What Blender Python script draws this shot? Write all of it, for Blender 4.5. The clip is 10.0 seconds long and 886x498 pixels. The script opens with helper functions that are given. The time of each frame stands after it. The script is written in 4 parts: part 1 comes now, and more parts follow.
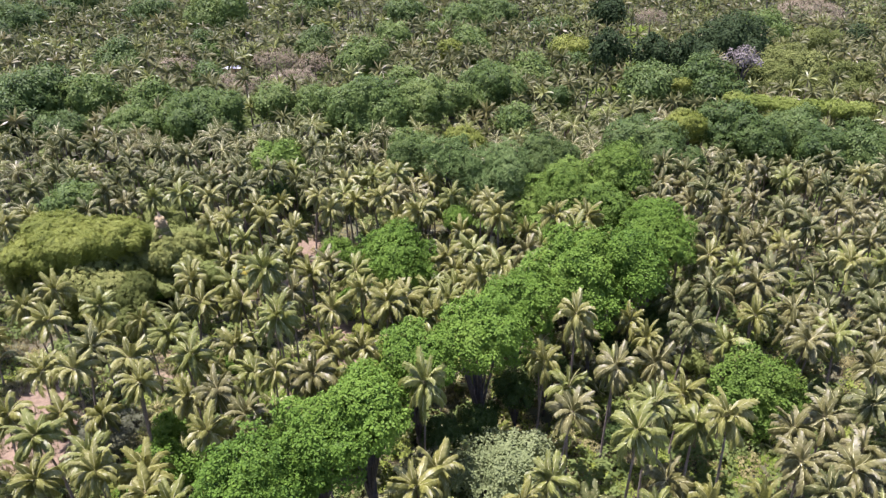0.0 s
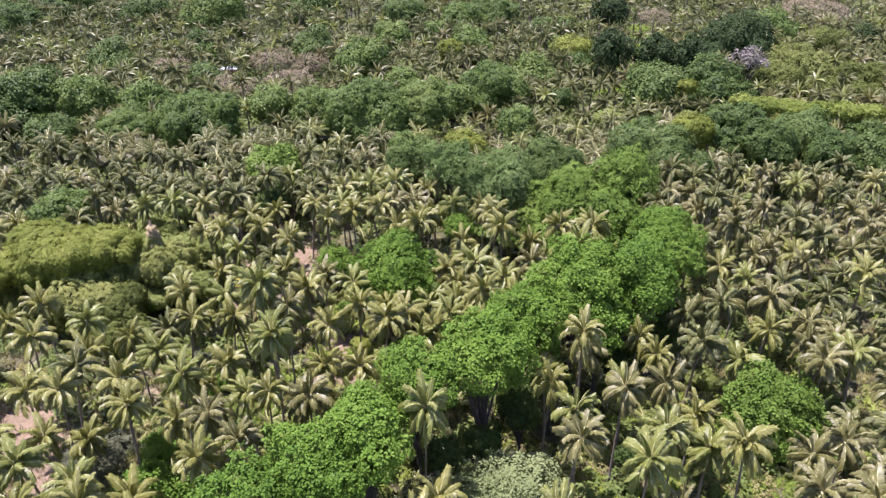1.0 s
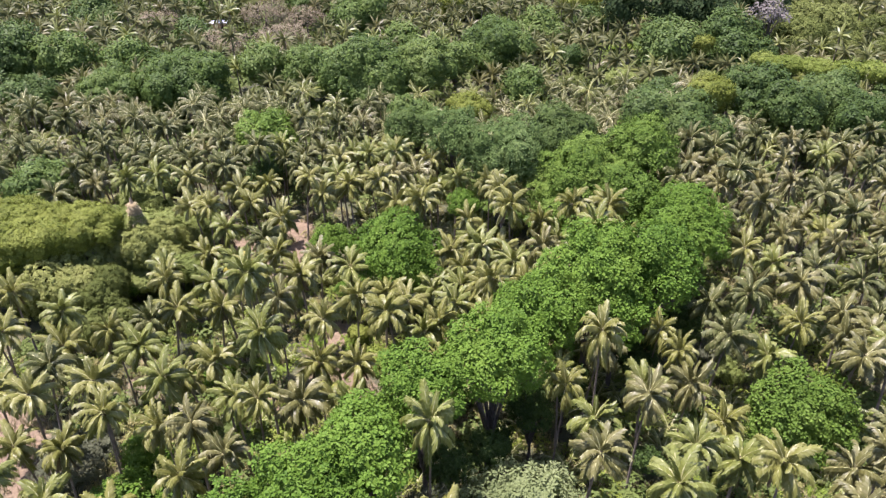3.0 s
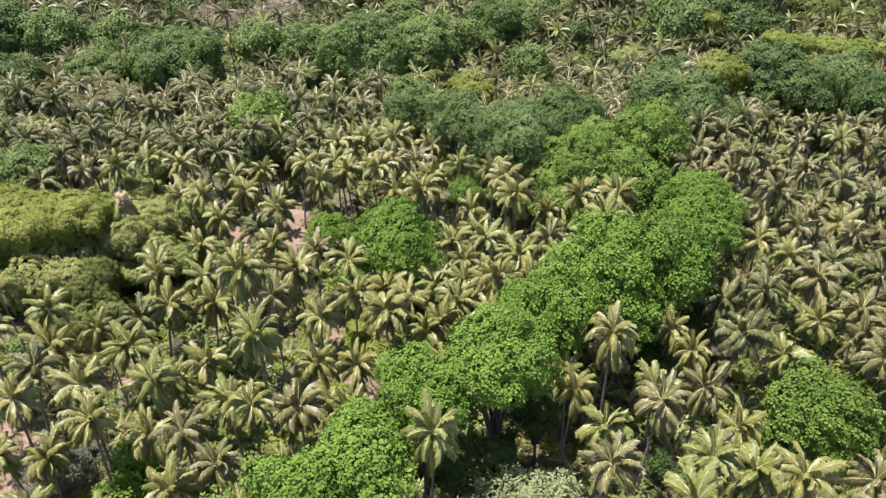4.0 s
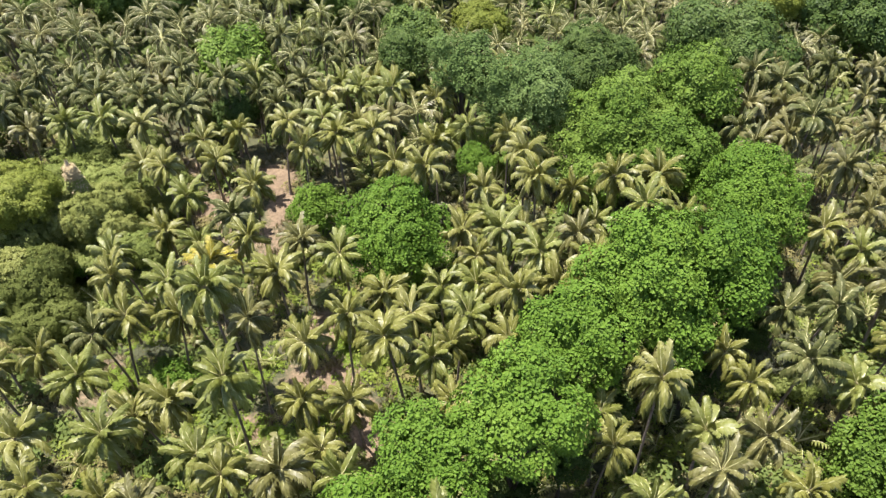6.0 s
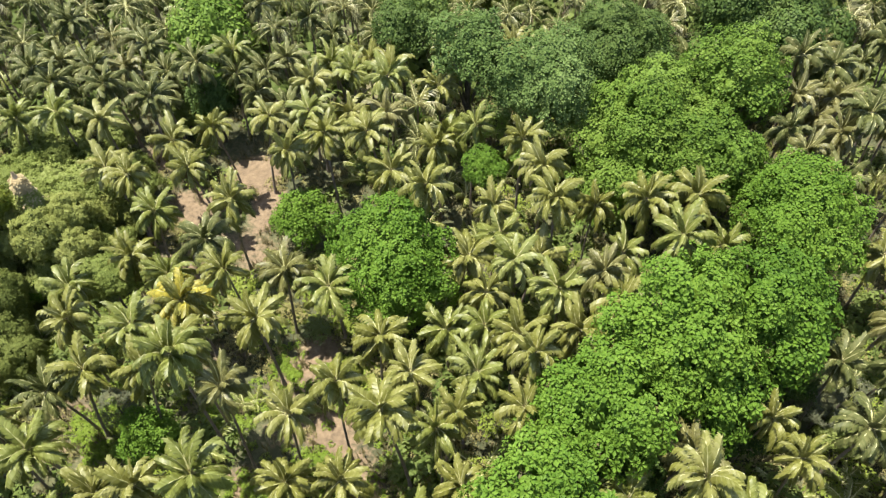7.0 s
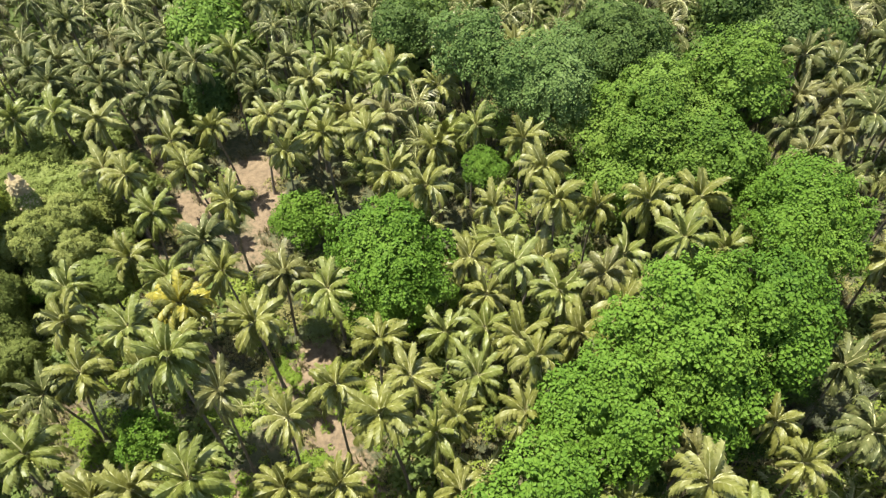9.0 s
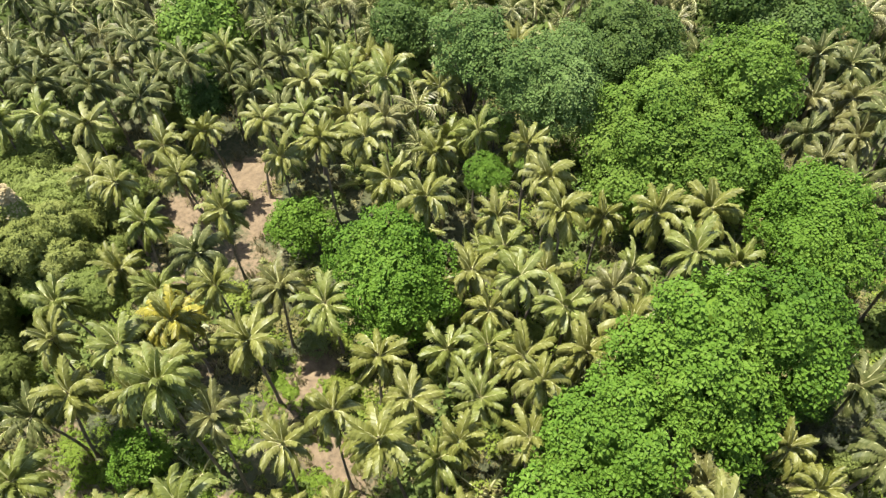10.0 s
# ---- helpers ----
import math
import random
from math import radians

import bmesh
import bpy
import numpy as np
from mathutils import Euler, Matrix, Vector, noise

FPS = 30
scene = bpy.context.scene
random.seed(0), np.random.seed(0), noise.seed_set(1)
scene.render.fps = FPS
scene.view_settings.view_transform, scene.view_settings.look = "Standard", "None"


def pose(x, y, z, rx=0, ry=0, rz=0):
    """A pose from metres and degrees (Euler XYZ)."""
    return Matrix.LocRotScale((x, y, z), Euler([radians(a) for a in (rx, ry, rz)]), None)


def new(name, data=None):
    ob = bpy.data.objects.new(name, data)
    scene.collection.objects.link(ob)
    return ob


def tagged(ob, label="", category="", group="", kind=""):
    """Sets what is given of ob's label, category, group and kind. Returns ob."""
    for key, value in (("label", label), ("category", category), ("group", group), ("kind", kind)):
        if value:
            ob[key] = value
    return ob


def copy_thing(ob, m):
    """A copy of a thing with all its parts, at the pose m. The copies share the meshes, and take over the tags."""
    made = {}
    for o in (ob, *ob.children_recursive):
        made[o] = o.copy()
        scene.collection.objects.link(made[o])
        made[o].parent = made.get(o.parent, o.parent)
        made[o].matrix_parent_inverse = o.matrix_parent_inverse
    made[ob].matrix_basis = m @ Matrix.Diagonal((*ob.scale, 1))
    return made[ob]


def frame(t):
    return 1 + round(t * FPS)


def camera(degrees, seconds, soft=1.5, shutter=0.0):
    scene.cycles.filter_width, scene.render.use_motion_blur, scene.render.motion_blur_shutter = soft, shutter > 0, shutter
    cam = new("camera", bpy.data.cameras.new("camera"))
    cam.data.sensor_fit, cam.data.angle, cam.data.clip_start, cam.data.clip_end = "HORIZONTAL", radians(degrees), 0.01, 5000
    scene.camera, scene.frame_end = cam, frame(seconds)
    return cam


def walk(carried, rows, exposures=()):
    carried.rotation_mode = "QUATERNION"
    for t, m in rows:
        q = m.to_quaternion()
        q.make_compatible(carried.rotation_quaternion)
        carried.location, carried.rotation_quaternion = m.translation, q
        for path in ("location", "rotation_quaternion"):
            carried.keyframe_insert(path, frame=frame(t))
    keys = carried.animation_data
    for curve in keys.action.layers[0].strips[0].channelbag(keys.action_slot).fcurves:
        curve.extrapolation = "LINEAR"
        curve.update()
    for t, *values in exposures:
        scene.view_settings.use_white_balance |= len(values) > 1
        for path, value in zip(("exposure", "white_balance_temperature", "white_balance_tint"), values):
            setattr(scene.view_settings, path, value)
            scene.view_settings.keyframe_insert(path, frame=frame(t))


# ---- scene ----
cam = camera(63.0, 10.0, soft=1.35)
METRES, EYE, TILT, LEAN, TURN = 110.0, 74.0, 0.0, 0.0, 0.0
ROWS = [
    (0.0, 0.0, 0.0, 0.0, -0.41, -29.14, 0.74),
    (0.5, -0.0008, 0.0217, -0.0005, -0.44, -29.14, 0.75),
    (1.0, -0.0019, 0.0432, -0.0017, -0.46, -29.32, 0.76),
    (1.5, -0.003, 0.0656, -0.0024, -0.47, -30.2, 0.77),
    (2.0, -0.0042, 0.0886, -0.003, -0.48, -31.23, 0.78),
    (2.5, -0.0056, 0.1117, -0.0037, -0.49, -32.24, 0.79),
    (4.0, -0.0097, 0.1809, -0.005, -0.54, -35.34, 0.78),
    (4.5, -0.0112, 0.2037, -0.0059, -0.55, -36.36, 0.77),
    (5.0, -0.013, 0.2268, -0.0066, -0.56, -37.42, 0.76),
    (5.2, -0.0136, 0.2449, -0.0068, -0.57, -38.24, 0.76),
    (5.75, -0.0168, 0.329, -0.0079, -0.63, -41.8, 0.76),
    (6.3, -0.0192, 0.4115, -0.0088, -0.68, -45.35, 0.77),
    (6.5, -0.02, 0.439, -0.009, -0.69, -46.4, 0.77),
    (7.0, -0.0202, 0.5219, -0.0087, -0.68, -49.52, 0.8),
    (7.5, -0.0223, 0.6085, -0.0092, -0.72, -52.65, 0.79),
    (7.9, -0.0238, 0.6806, -0.0097, -0.74, -55.16, 0.84),
    (8.0, -0.0242, 0.6986, -0.0098, -0.74, -55.79, 0.85),
    (8.1, -0.0239, 0.6826, -0.0097, -0.74, -55.23, 0.84),
    (8.5, -0.0224, 0.6156, -0.0094, -0.73, -52.88, 0.8),
    (9.0, -0.0204, 0.529, -0.0087, -0.69, -49.79, 0.78),
    (9.3, -0.02, 0.478, -0.0083, -0.67, -47.94, 0.78),
    (9.4, -0.0199, 0.4635, -0.0083, -0.67, -47.38, 0.78),
    (9.5, -0.0199, 0.4824, -0.0083, -0.67, -48.1, 0.78),
    (10.0, -0.0212, 0.5668, -0.0093, -0.71, -51.14, 0.78),
]
walk(cam, [(t, pose(0, 0, EYE, TILT, LEAN, TURN) @ pose(METRES * x, METRES * y, METRES * z, 90 + pitch, roll, yaw)) for t, x, y, z, yaw, pitch, roll in ROWS],
     exposures=[(0.0, 1.42, 5650, 40), (2.5, 1.42, 5750, 37), (5.0, 1.42, 5920, 30), (7.0, 1.4, 6220, 15), (8.0, 1.4, 6280, 11), (10.0, 1.4, 6230, 13)])

# ---- light: a high tropical sun and a clear sky
SUN_WAY = Vector((0.26, -0.13, -1.0)).normalized()
world = bpy.data.worlds.new("sky")
scene.world = world
world.use_nodes = True
wn = world.node_tree.nodes
sky = wn.new("ShaderNodeTexSky")
sky.sky_type, sky.sun_disc = "NISHITA", False
sky.sun_elevation = math.asin(-SUN_WAY.z)
sky.sun_rotation = math.atan2(-SUN_WAY.x, -SUN_WAY.y)
sky.air_density, sky.dust_density = 1.0, 1.5
wn["Background"].inputs["Strength"].default_value = 0.1
world.node_tree.links.new(sky.outputs["Color"], wn["Background"].inputs["Color"])
sun = new("sun", bpy.data.lights.new("sun", "SUN"))
sun.data.energy, sun.data.angle, sun.data.color = 4.6, radians(0.55), (1.0, 0.96, 0.88)
sun.matrix_world = Matrix.Translation((0, 0, 150)) @ SUN_WAY.to_track_quat("-Z", "Y").to_matrix().to_4x4()


# ---- materials
def material(name):
    m = bpy.data.materials.new(name)
    m.use_nodes = True
    nt = m.node_tree
    bsdf = nt.nodes["Principled BSDF"]
    return m, nt, bsdf


def ramp(nt, fac, stops):
    r = nt.nodes.new("ShaderNodeValToRGB")
    els = r.color_ramp.elements
    for i, (p, c) in enumerate(stops):
        e = els[i] if i < 2 else els.new(p)
        e.position, e.color = p, (*c, 1)
    nt.links.new(fac, r.inputs["Fac"])
    return r.outputs["Color"]


def add_noise(nt, scale, detail=4.0, rough=0.55):
    geo = nt.nodes.new("ShaderNodeNewGeometry")
    n = nt.nodes.new("ShaderNodeTexNoise")
    n.inputs["Scale"].default_value, n.inputs["Detail"].default_value, n.inputs["Roughness"].default_value = scale, detail, rough
    nt.links.new(geo.outputs["Position"], n.inputs["Vector"])
    return n.outputs["Fac"]


def calc(nt, op, a, b):
    m = nt.nodes.new("ShaderNodeMath")
    m.operation = op
    for i, v in enumerate((a, b)):
        if isinstance(v, (int, float)):
            m.inputs[i].default_value = v
        else:
            nt.links.new(v, m.inputs[i])
    return m.outputs[0]


def leaf_material(name, low, mid, high, rough=0.5, through_light=0.3, spec=0.5, leafy=0.26):
    """Foliage: three greens chosen by the leaf, the plant and patches a few metres wide; some light comes through."""
    m, nt, bsdf = material(name)
    geo = nt.nodes.new("ShaderNodeNewGeometry")
    info = nt.nodes.new("ShaderNodeObjectInfo")
    island, plant = geo.outputs["Random Per Island"], info.outputs["Random"]
    patch = add_noise(nt, 0.12, 3.0)
    f = calc(nt, "ADD", calc(nt, "MULTIPLY", island, leafy), calc(nt, "MULTIPLY", plant, 0.3))
    f = calc(nt, "ADD", f, calc(nt, "MULTIPLY", calc(nt, "SUBTRACT", patch, 0.28), 1.0))
    col = ramp(nt, f, [(0.1, low), (0.95, high), (0.5, mid)])
    nt.links.new(col, bsdf.inputs["Base Color"])
    bsdf.inputs["Roughness"].default_value = rough
    bsdf.inputs["Specular IOR Level"].default_value = spec
    tr = nt.nodes.new("ShaderNodeBsdfTranslucent")
    nt.links.new(col, tr.inputs["Color"])
    mix = nt.nodes.new("ShaderNodeMixShader")
    mix.inputs[0].default_value = through_light
    nt.links.new(bsdf.outputs[0], mix.inputs[1])
    nt.links.new(tr.outputs[0], mix.inputs[2])
    nt.links.new(mix.outputs[0], nt.nodes["Material Output"].inputs["Surface"])
    return m


def bark_material(name, dark, light, scale):
    m, nt, bsdf = material(name)
    n = add_noise(nt, scale, 5.0, 0.65)
    nt.links.new(ramp(nt, n, [(0.3, dark), (0.7, light)]), bsdf.inputs["Base Color"])
    bump = nt.nodes.new("ShaderNodeBump")
    bump.inputs["Strength"].default_value, bump.inputs["Distance"].default_value = 0.6, 0.05
    nt.links.new(n, bump.inputs["Height"])
    nt.links.new(bump.outputs[0], bsdf.inputs["Normal"])
    bsdf.inputs["Roughness"].default_value = 0.9
    return m


M_PALM = leaf_material("palm leaf", (0.118, 0.122, 0.018), (0.195, 0.199, 0.037), (0.268, 0.263, 0.082), 0.47, 0.28, 0.42, 0.42)
M_PALM_GREEN = leaf_material("green palm leaf", (0.107, 0.122, 0.018), (0.176, 0.198, 0.035), (0.243, 0.262, 0.08), 0.47, 0.28, 0.42, 0.42)
M_PALM_TAN = leaf_material("sunburnt palm leaf", (0.098, 0.096, 0.022), (0.15, 0.147, 0.038), (0.226, 0.21, 0.085), 0.47, 0.25, 0.4, 0.42)
M_PALM_YELLOW = leaf_material("yellowed palm leaf", (0.13, 0.125, 0.02), (0.25, 0.225, 0.03), (0.42, 0.36, 0.05), 0.5, 0.3, 0.3, 0.5)
# Darker copy of the green leaf: shade among far crowns put into its colour.
M_PALM_DARKENED = leaf_material("darkened green palm leaf", (0.055, 0.066, 0.017), (0.099, 0.112, 0.028), (0.167, 0.17, 0.056), 0.58, 0.28, 0.26, 0.45)
M_RIB = leaf_material("palm leaf rib", (0.28, 0.28, 0.1), (0.4, 0.39, 0.16), (0.52, 0.5, 0.24), 0.45, 0.0, 0.4)
M_DEAD = leaf_material("dead palm leaf", (0.09, 0.068, 0.034), (0.165, 0.128, 0.068), (0.25, 0.205, 0.125), 0.8, 0.15, 0.2)
M_PALM_BARK = bark_material("palm bark", (0.12, 0.094, 0.066), (0.27, 0.215, 0.155), 2.5)
M_SNAG = bark_material("weathered snag", (0.36, 0.26, 0.14), (0.62, 0.46, 0.27), 1.0)
M_SHEET = bark_material("sheet metal", (0.26, 0.27, 0.27), (0.46, 0.48, 0.48), 1.2)
M_BARK = bark_material("tree bark", (0.045, 0.037, 0.028), (0.12, 0.098, 0.075), 1.6)
M_BRUSH = leaf_material("dry brush leaf", (0.125, 0.118, 0.036), (0.23, 0.21, 0.072), (0.35, 0.31, 0.13), 0.7, 0.25, 0.1)
TONES = {
    "fresh": (leaf_material("fresh green leaf", (0.041, 0.089, 0.009), (0.083, 0.155, 0.014), (0.137, 0.222, 0.026), 0.58, 0.22, 0.11, 0.4),
              "broad spreading tree with a dense fresh green crown", "tree", "broadleaf_tree"),
    "mid": (leaf_material("green leaf", (0.036, 0.065, 0.011), (0.08, 0.128, 0.022), (0.142, 0.193, 0.042), 0.55, 0.22, 0.12, 0.42),
            "round-crowned tree with green leaves above the palms", "tree", "broadleaf_tree"),
    "soft": (leaf_material("soft green leaf", (0.052, 0.088, 0.02), (0.107, 0.166, 0.039), (0.176, 0.24, 0.07), 0.55, 0.25, 0.1, 0.42),
             "large domed tree with a greyish green crown", "tree", "broadleaf_tree"),
    "green": (leaf_material("full green leaf", (0.039, 0.077, 0.009), (0.083, 0.145, 0.016), (0.146, 0.217, 0.032), 0.58, 0.22, 0.11, 0.4),
              "broad domed tree with a full green crown", "tree", "broadleaf_tree"),
    "dark": (leaf_material("dark green leaf", (0.025, 0.048, 0.009), (0.058, 0.097, 0.018), (0.11, 0.156, 0.036), 0.55, 0.22, 0.12, 0.42),
             "tree with a dark green dense crown among palms", "tree", "broadleaf_tree"),
    "deep": (leaf_material("deep green leaf", (0.016, 0.03, 0.008), (0.03, 0.05, 0.014), (0.05, 0.075, 0.022), 0.7, 0.2, 0.08),
             "tall tree with a very dark green crown", "tree", "broadleaf_tree"),
    "grey": (leaf_material("grey-green leaf", (0.12, 0.155, 0.05), (0.2, 0.242, 0.088), (0.285, 0.32, 0.135), 0.6, 0.3, 0.15),
             "tree with a pale grey-green loose crown", "tree", "broadleaf_tree"),
    "greybush": (leaf_material("dull grey leaf", (0.06, 0.068, 0.03), (0.11, 0.12, 0.06), (0.165, 0.17, 0.095), 0.7, 0.2, 0.1),
                 "dull grey-green twiggy bush between palms", "bush", "bush"),
    "lime": (leaf_material("lime leaf", (0.071, 0.097, 0.011), (0.139, 0.169, 0.021), (0.218, 0.243, 0.041), 0.6, 0.25, 0.12, 0.4),
             "yellow-green bushy tree smothered in creepers", "tree", "creeper_covered_tree"),
    "lime_sheet": (leaf_material("creeper leaf", (0.095, 0.135, 0.018), (0.16, 0.205, 0.03), (0.235, 0.275, 0.06), 0.6, 0.3, 0.1),
                   "low tree flattened under a yellow-green sheet of creepers", "tree", "creeper_covered_tree"),
    "pale": (leaf_material("pale bush leaf", (0.095, 0.128, 0.022), (0.175, 0.215, 0.044), (0.265, 0.3, 0.085), 0.6, 0.3, 0.12, 0.4),
             "pale green rounded bush on dry ground", "bush", "bush"),
    "thicket": (leaf_material("thicket leaf", (0.066, 0.085, 0.018), (0.128, 0.155, 0.034), (0.215, 0.24, 0.066), 0.7, 0.3, 0.08),
                "dark tangled thicket hung with creepers", "thicket", "thicket"),
    "banana": (leaf_material("banana leaf", (0.10, 0.17, 0.02), (0.17, 0.27, 0.03), (0.25, 0.35, 0.06), 0.45, 0.4),
               "bright yellow-green broad-leaved shrub at the tree edge", "bush", "bush"),
    "straw": (leaf_material("dry creeper", (0.3, 0.24, 0.115), (0.44, 0.355, 0.18), (0.56, 0.46, 0.26), 0.8, 0.3, 0.05),
              "dead stump smothered in dry straw-coloured creepers", "dead tree", "creeper_covered_stump"),
    "drape": (leaf_material("half-dry creeper leaf", (0.12, 0.138, 0.032), (0.215, 0.24, 0.056), (0.33, 0.345, 0.105), 0.65, 0.35, 0.08, 0.4),
              "tree smothered in half-dry olive creepers among palms", "tree", "creeper_covered_tree"),
    "bare": (leaf_material("bare twigs", (0.105, 0.086, 0.046), (0.19, 0.158, 0.088), (0.27, 0.23, 0.14), 0.8, 0.1, 0.1),
             "dry bush with bare brown twigs", "bush", "dry_bush"),
    "blossom": (leaf_material("mauve blossom", (0.13, 0.115, 0.09), (0.19, 0.17, 0.135), (0.25, 0.225, 0.185), 0.8, 0.25, 0.3),
                "leafless tree in pale mauve blossom", "tree", "flowering_tree"),
}
M_WEED = leaf_material("weed leaf", (0.098, 0.138, 0.018), (0.193, 0.242, 0.033), (0.304, 0.347, 0.068), 0.6, 0.3, 0.15)
M_SCRUB = leaf_material("scrub leaf", (0.06, 0.09, 0.017), (0.114, 0.156, 0.034), (0.178, 0.218, 0.057), 0.65, 0.3, 0.12)
M_LUSH = leaf_material("lush grass", (0.10, 0.16, 0.016), (0.165, 0.24, 0.025), (0.24, 0.31, 0.045), 0.6, 0.35, 0.15)
M_STRAW = leaf_material("dry grass", (0.13, 0.115, 0.045), (0.23, 0.2, 0.09), (0.34, 0.3, 0.16), 0.8, 0.2, 0.2)


def ground_material():
    m, nt, bsdf = material("ground")
    at = nt.nodes.new("ShaderNodeAttribute")
    at.attribute_name = "soil"
    big, small = add_noise(nt, 0.16, 6.0, 0.6), add_noise(nt, 1.7, 6.0, 0.65)
    grass = ramp(nt, calc(nt, "ADD", calc(nt, "MULTIPLY", big, 0.65), calc(nt, "MULTIPLY", small, 0.4)),
                 [(0.36, (0.022, 0.03, 0.01)), (0.76, (0.24, 0.195, 0.105)), (0.57, (0.078, 0.08, 0.028))])
    soil = ramp(nt, calc(nt, "ADD", calc(nt, "MULTIPLY", big, 0.4), calc(nt, "MULTIPLY", small, 0.6)),
                [(0.33, (0.08, 0.058, 0.031)), (0.68, (0.25, 0.184, 0.1)), (0.5, (0.168, 0.12, 0.064))])
    mix = nt.nodes.new("ShaderNodeMix")
    mix.data_type = "RGBA"
    edge = calc(nt, "ADD", at.outputs["Fac"], calc(nt, "MULTIPLY", calc(nt, "SUBTRACT", small, 0.5), 0.9))
    cl = nt.nodes.new("ShaderNodeMapRange")
    cl.inputs["From Min"].default_value, cl.inputs["From Max"].default_value = 0.3, 0.62
    nt.links.new(edge, cl.inputs["Value"])
    nt.links.new(cl.outputs[0], mix.inputs["Factor"])
    nt.links.new(grass, mix.inputs["A"])
    nt.links.new(soil, mix.inputs["B"])
    nt.links.new(mix.outputs["Result"], bsdf.inputs["Base Color"])
    bump = nt.nodes.new("ShaderNodeBump")
    bump.inputs["Strength"].default_value, bump.inputs["Distance"].default_value = 0.8, 0.25
    nt.links.new(small, bump.inputs["Height"])
    nt.links.new(bump.outputs[0], bsdf.inputs["Normal"])
    bsdf.inputs["Roughness"].default_value = 0.95
    return m


M_GROUND = ground_material()

# ---- the ground, one sheet to the horizon
# bare patches: east, north, half width, half depth, strength
BARE = [(-30, 135, 4.6, 4.5, 1.1), (-27, 128, 2.6, 5.5, 1.0), (-46, 138, 6, 4, 0.7), (-38, 128, 6, 5, 0.8), (-43, 120, 5, 4, 0.6), (-63, 87, 6, 7, 0.9),
        (-60, 75, 4, 6, 0.85), (-69, 100, 5, 8, 0.4), (-17, 103, 3, 4, 0.9), (-15, 93, 3, 5, 0.9), (-12, 90, 3, 3, 0.6),
        (-66, 148, 2.5, 6, 0.9), (-29, 104, 6, 3, 0.5), (-36, 116, 6, 5, 0.65), (-27, 119, 4, 4, 0.6), (-20, 100, 4, 4, 0.6), (-11, 86, 2.5, 4, 0.9)]
BARE += [(-24, 87.5, 4, 3, 0.7), (-45, 97, 4, 3, 0.6), (-45, 92, 4, 3, 0.5), (-40, 89, 3, 3, 0.5), (-19, 94.5, 4, 3, 0.7), (-59, 80, 6, 7, 0.95),
        (-53.5, 76, 4, 5, 0.85), (-34, 123, 3, 3, 0.7), (-29, 121, 3, 3, 0.7)]
# open ground where few palms stand: east, north, half width, half depth
OPEN = [(-49, 119, 10, 15), (-31, 132, 9, 8), (-56, 108, 7, 10), (-24, 128, 5, 8), (-16, 98, 4, 8), (37, 69, 6, 5), (36, 79, 5, 6), (44, 73, 6, 5), (51, 77, 5, 6), (-60, 81, 9, 10), (-70, 106, 13, 9), (-53, 98, 8, 7), (-38, 122, 5, 6)]
OPEN += [(72, 268, 4, 14), (80, 300, 5, 22), (88, 330, 5, 18), (60, 243, 12, 5), (-81.4, 262.9, 3, 8), (-76.9, 265.0, 3, 8)]
# gully under the belt of tall trees
GULLY = [(-34, 48), (-8, 68), (6, 78), (20, 92), (34, 108), (27, 128), (22, 145)]


def in_open(x, y):
    return any(((x - a) / w) ** 2 + ((y - b) / d) ** 2 < 1 for a, b, w, d in OPEN)


def along(x, y, line):
    best = np.full(np.shape(x), 1e9)
    for (x0, y0), (x1, y1) in zip(line[:-1], line[1:]):
        dx, dy = x1 - x0, y1 - y0
        f = np.clip(((x - x0) * dx + (y - y0) * dy) / (dx * dx + dy * dy), 0, 1)
        best = np.minimum(best, np.hypot(x - x0 - f * dx, y - y0 - f * dy))
    return best


def ground_z(x, y):
    x, y = np.asarray(x, float), np.asarray(y, float)
    z = 0.5 * np.sin(x * 0.061 + 1.3) * np.cos(y * 0.048) + 0.25 * np.sin(x * 0.17 + y * 0.11)
    return z - 2.6 * np.exp(-(along(x, y, GULLY) / 7.0) ** 2)


def steps(a, b, fine, far):
    inner = np.arange(a, b + fine / 2, fine)
    out, s, e = [], fine, inner[-1]
    while e < far:
        s *= 1.35
        e += s
        out.append(e)
    lo, s, e = [], fine, inner[0]
    while e > -far:
        s *= 1.35
        e -= s
        lo.append(e)
    return np.concatenate([lo[::-1], inner, out])


def tri_mesh(name, verts, tris, mats, index=None, smooth=False):
    me = bpy.data.meshes.new(name)
    verts, tris = np.asarray(verts, np.float32), np.asarray(tris, np.int32)
    n = tris.shape[1]
    me.vertices.add(len(verts))
    me.vertices.foreach_set("co", verts.ravel())
    me.loops.add(tris.size)
    me.loops.foreach_set("vertex_index", tris.ravel())
    me.polygons.add(len(tris))
    me.polygons.foreach_set("loop_start", np.arange(0, tris.size, n, dtype=np.int32))
    me.polygons.foreach_set("loop_total", np.full(len(tris), n, np.int32))
    if index is not None:
        me.polygons.foreach_set("material_index", np.asarray(index, np.int32))
    me.polygons.foreach_set("use_smooth", np.full(len(tris), smooth))
    for m in mats:
        me.materials.append(m)
    me.update(calc_edges=True)
    me.validate()
    return me


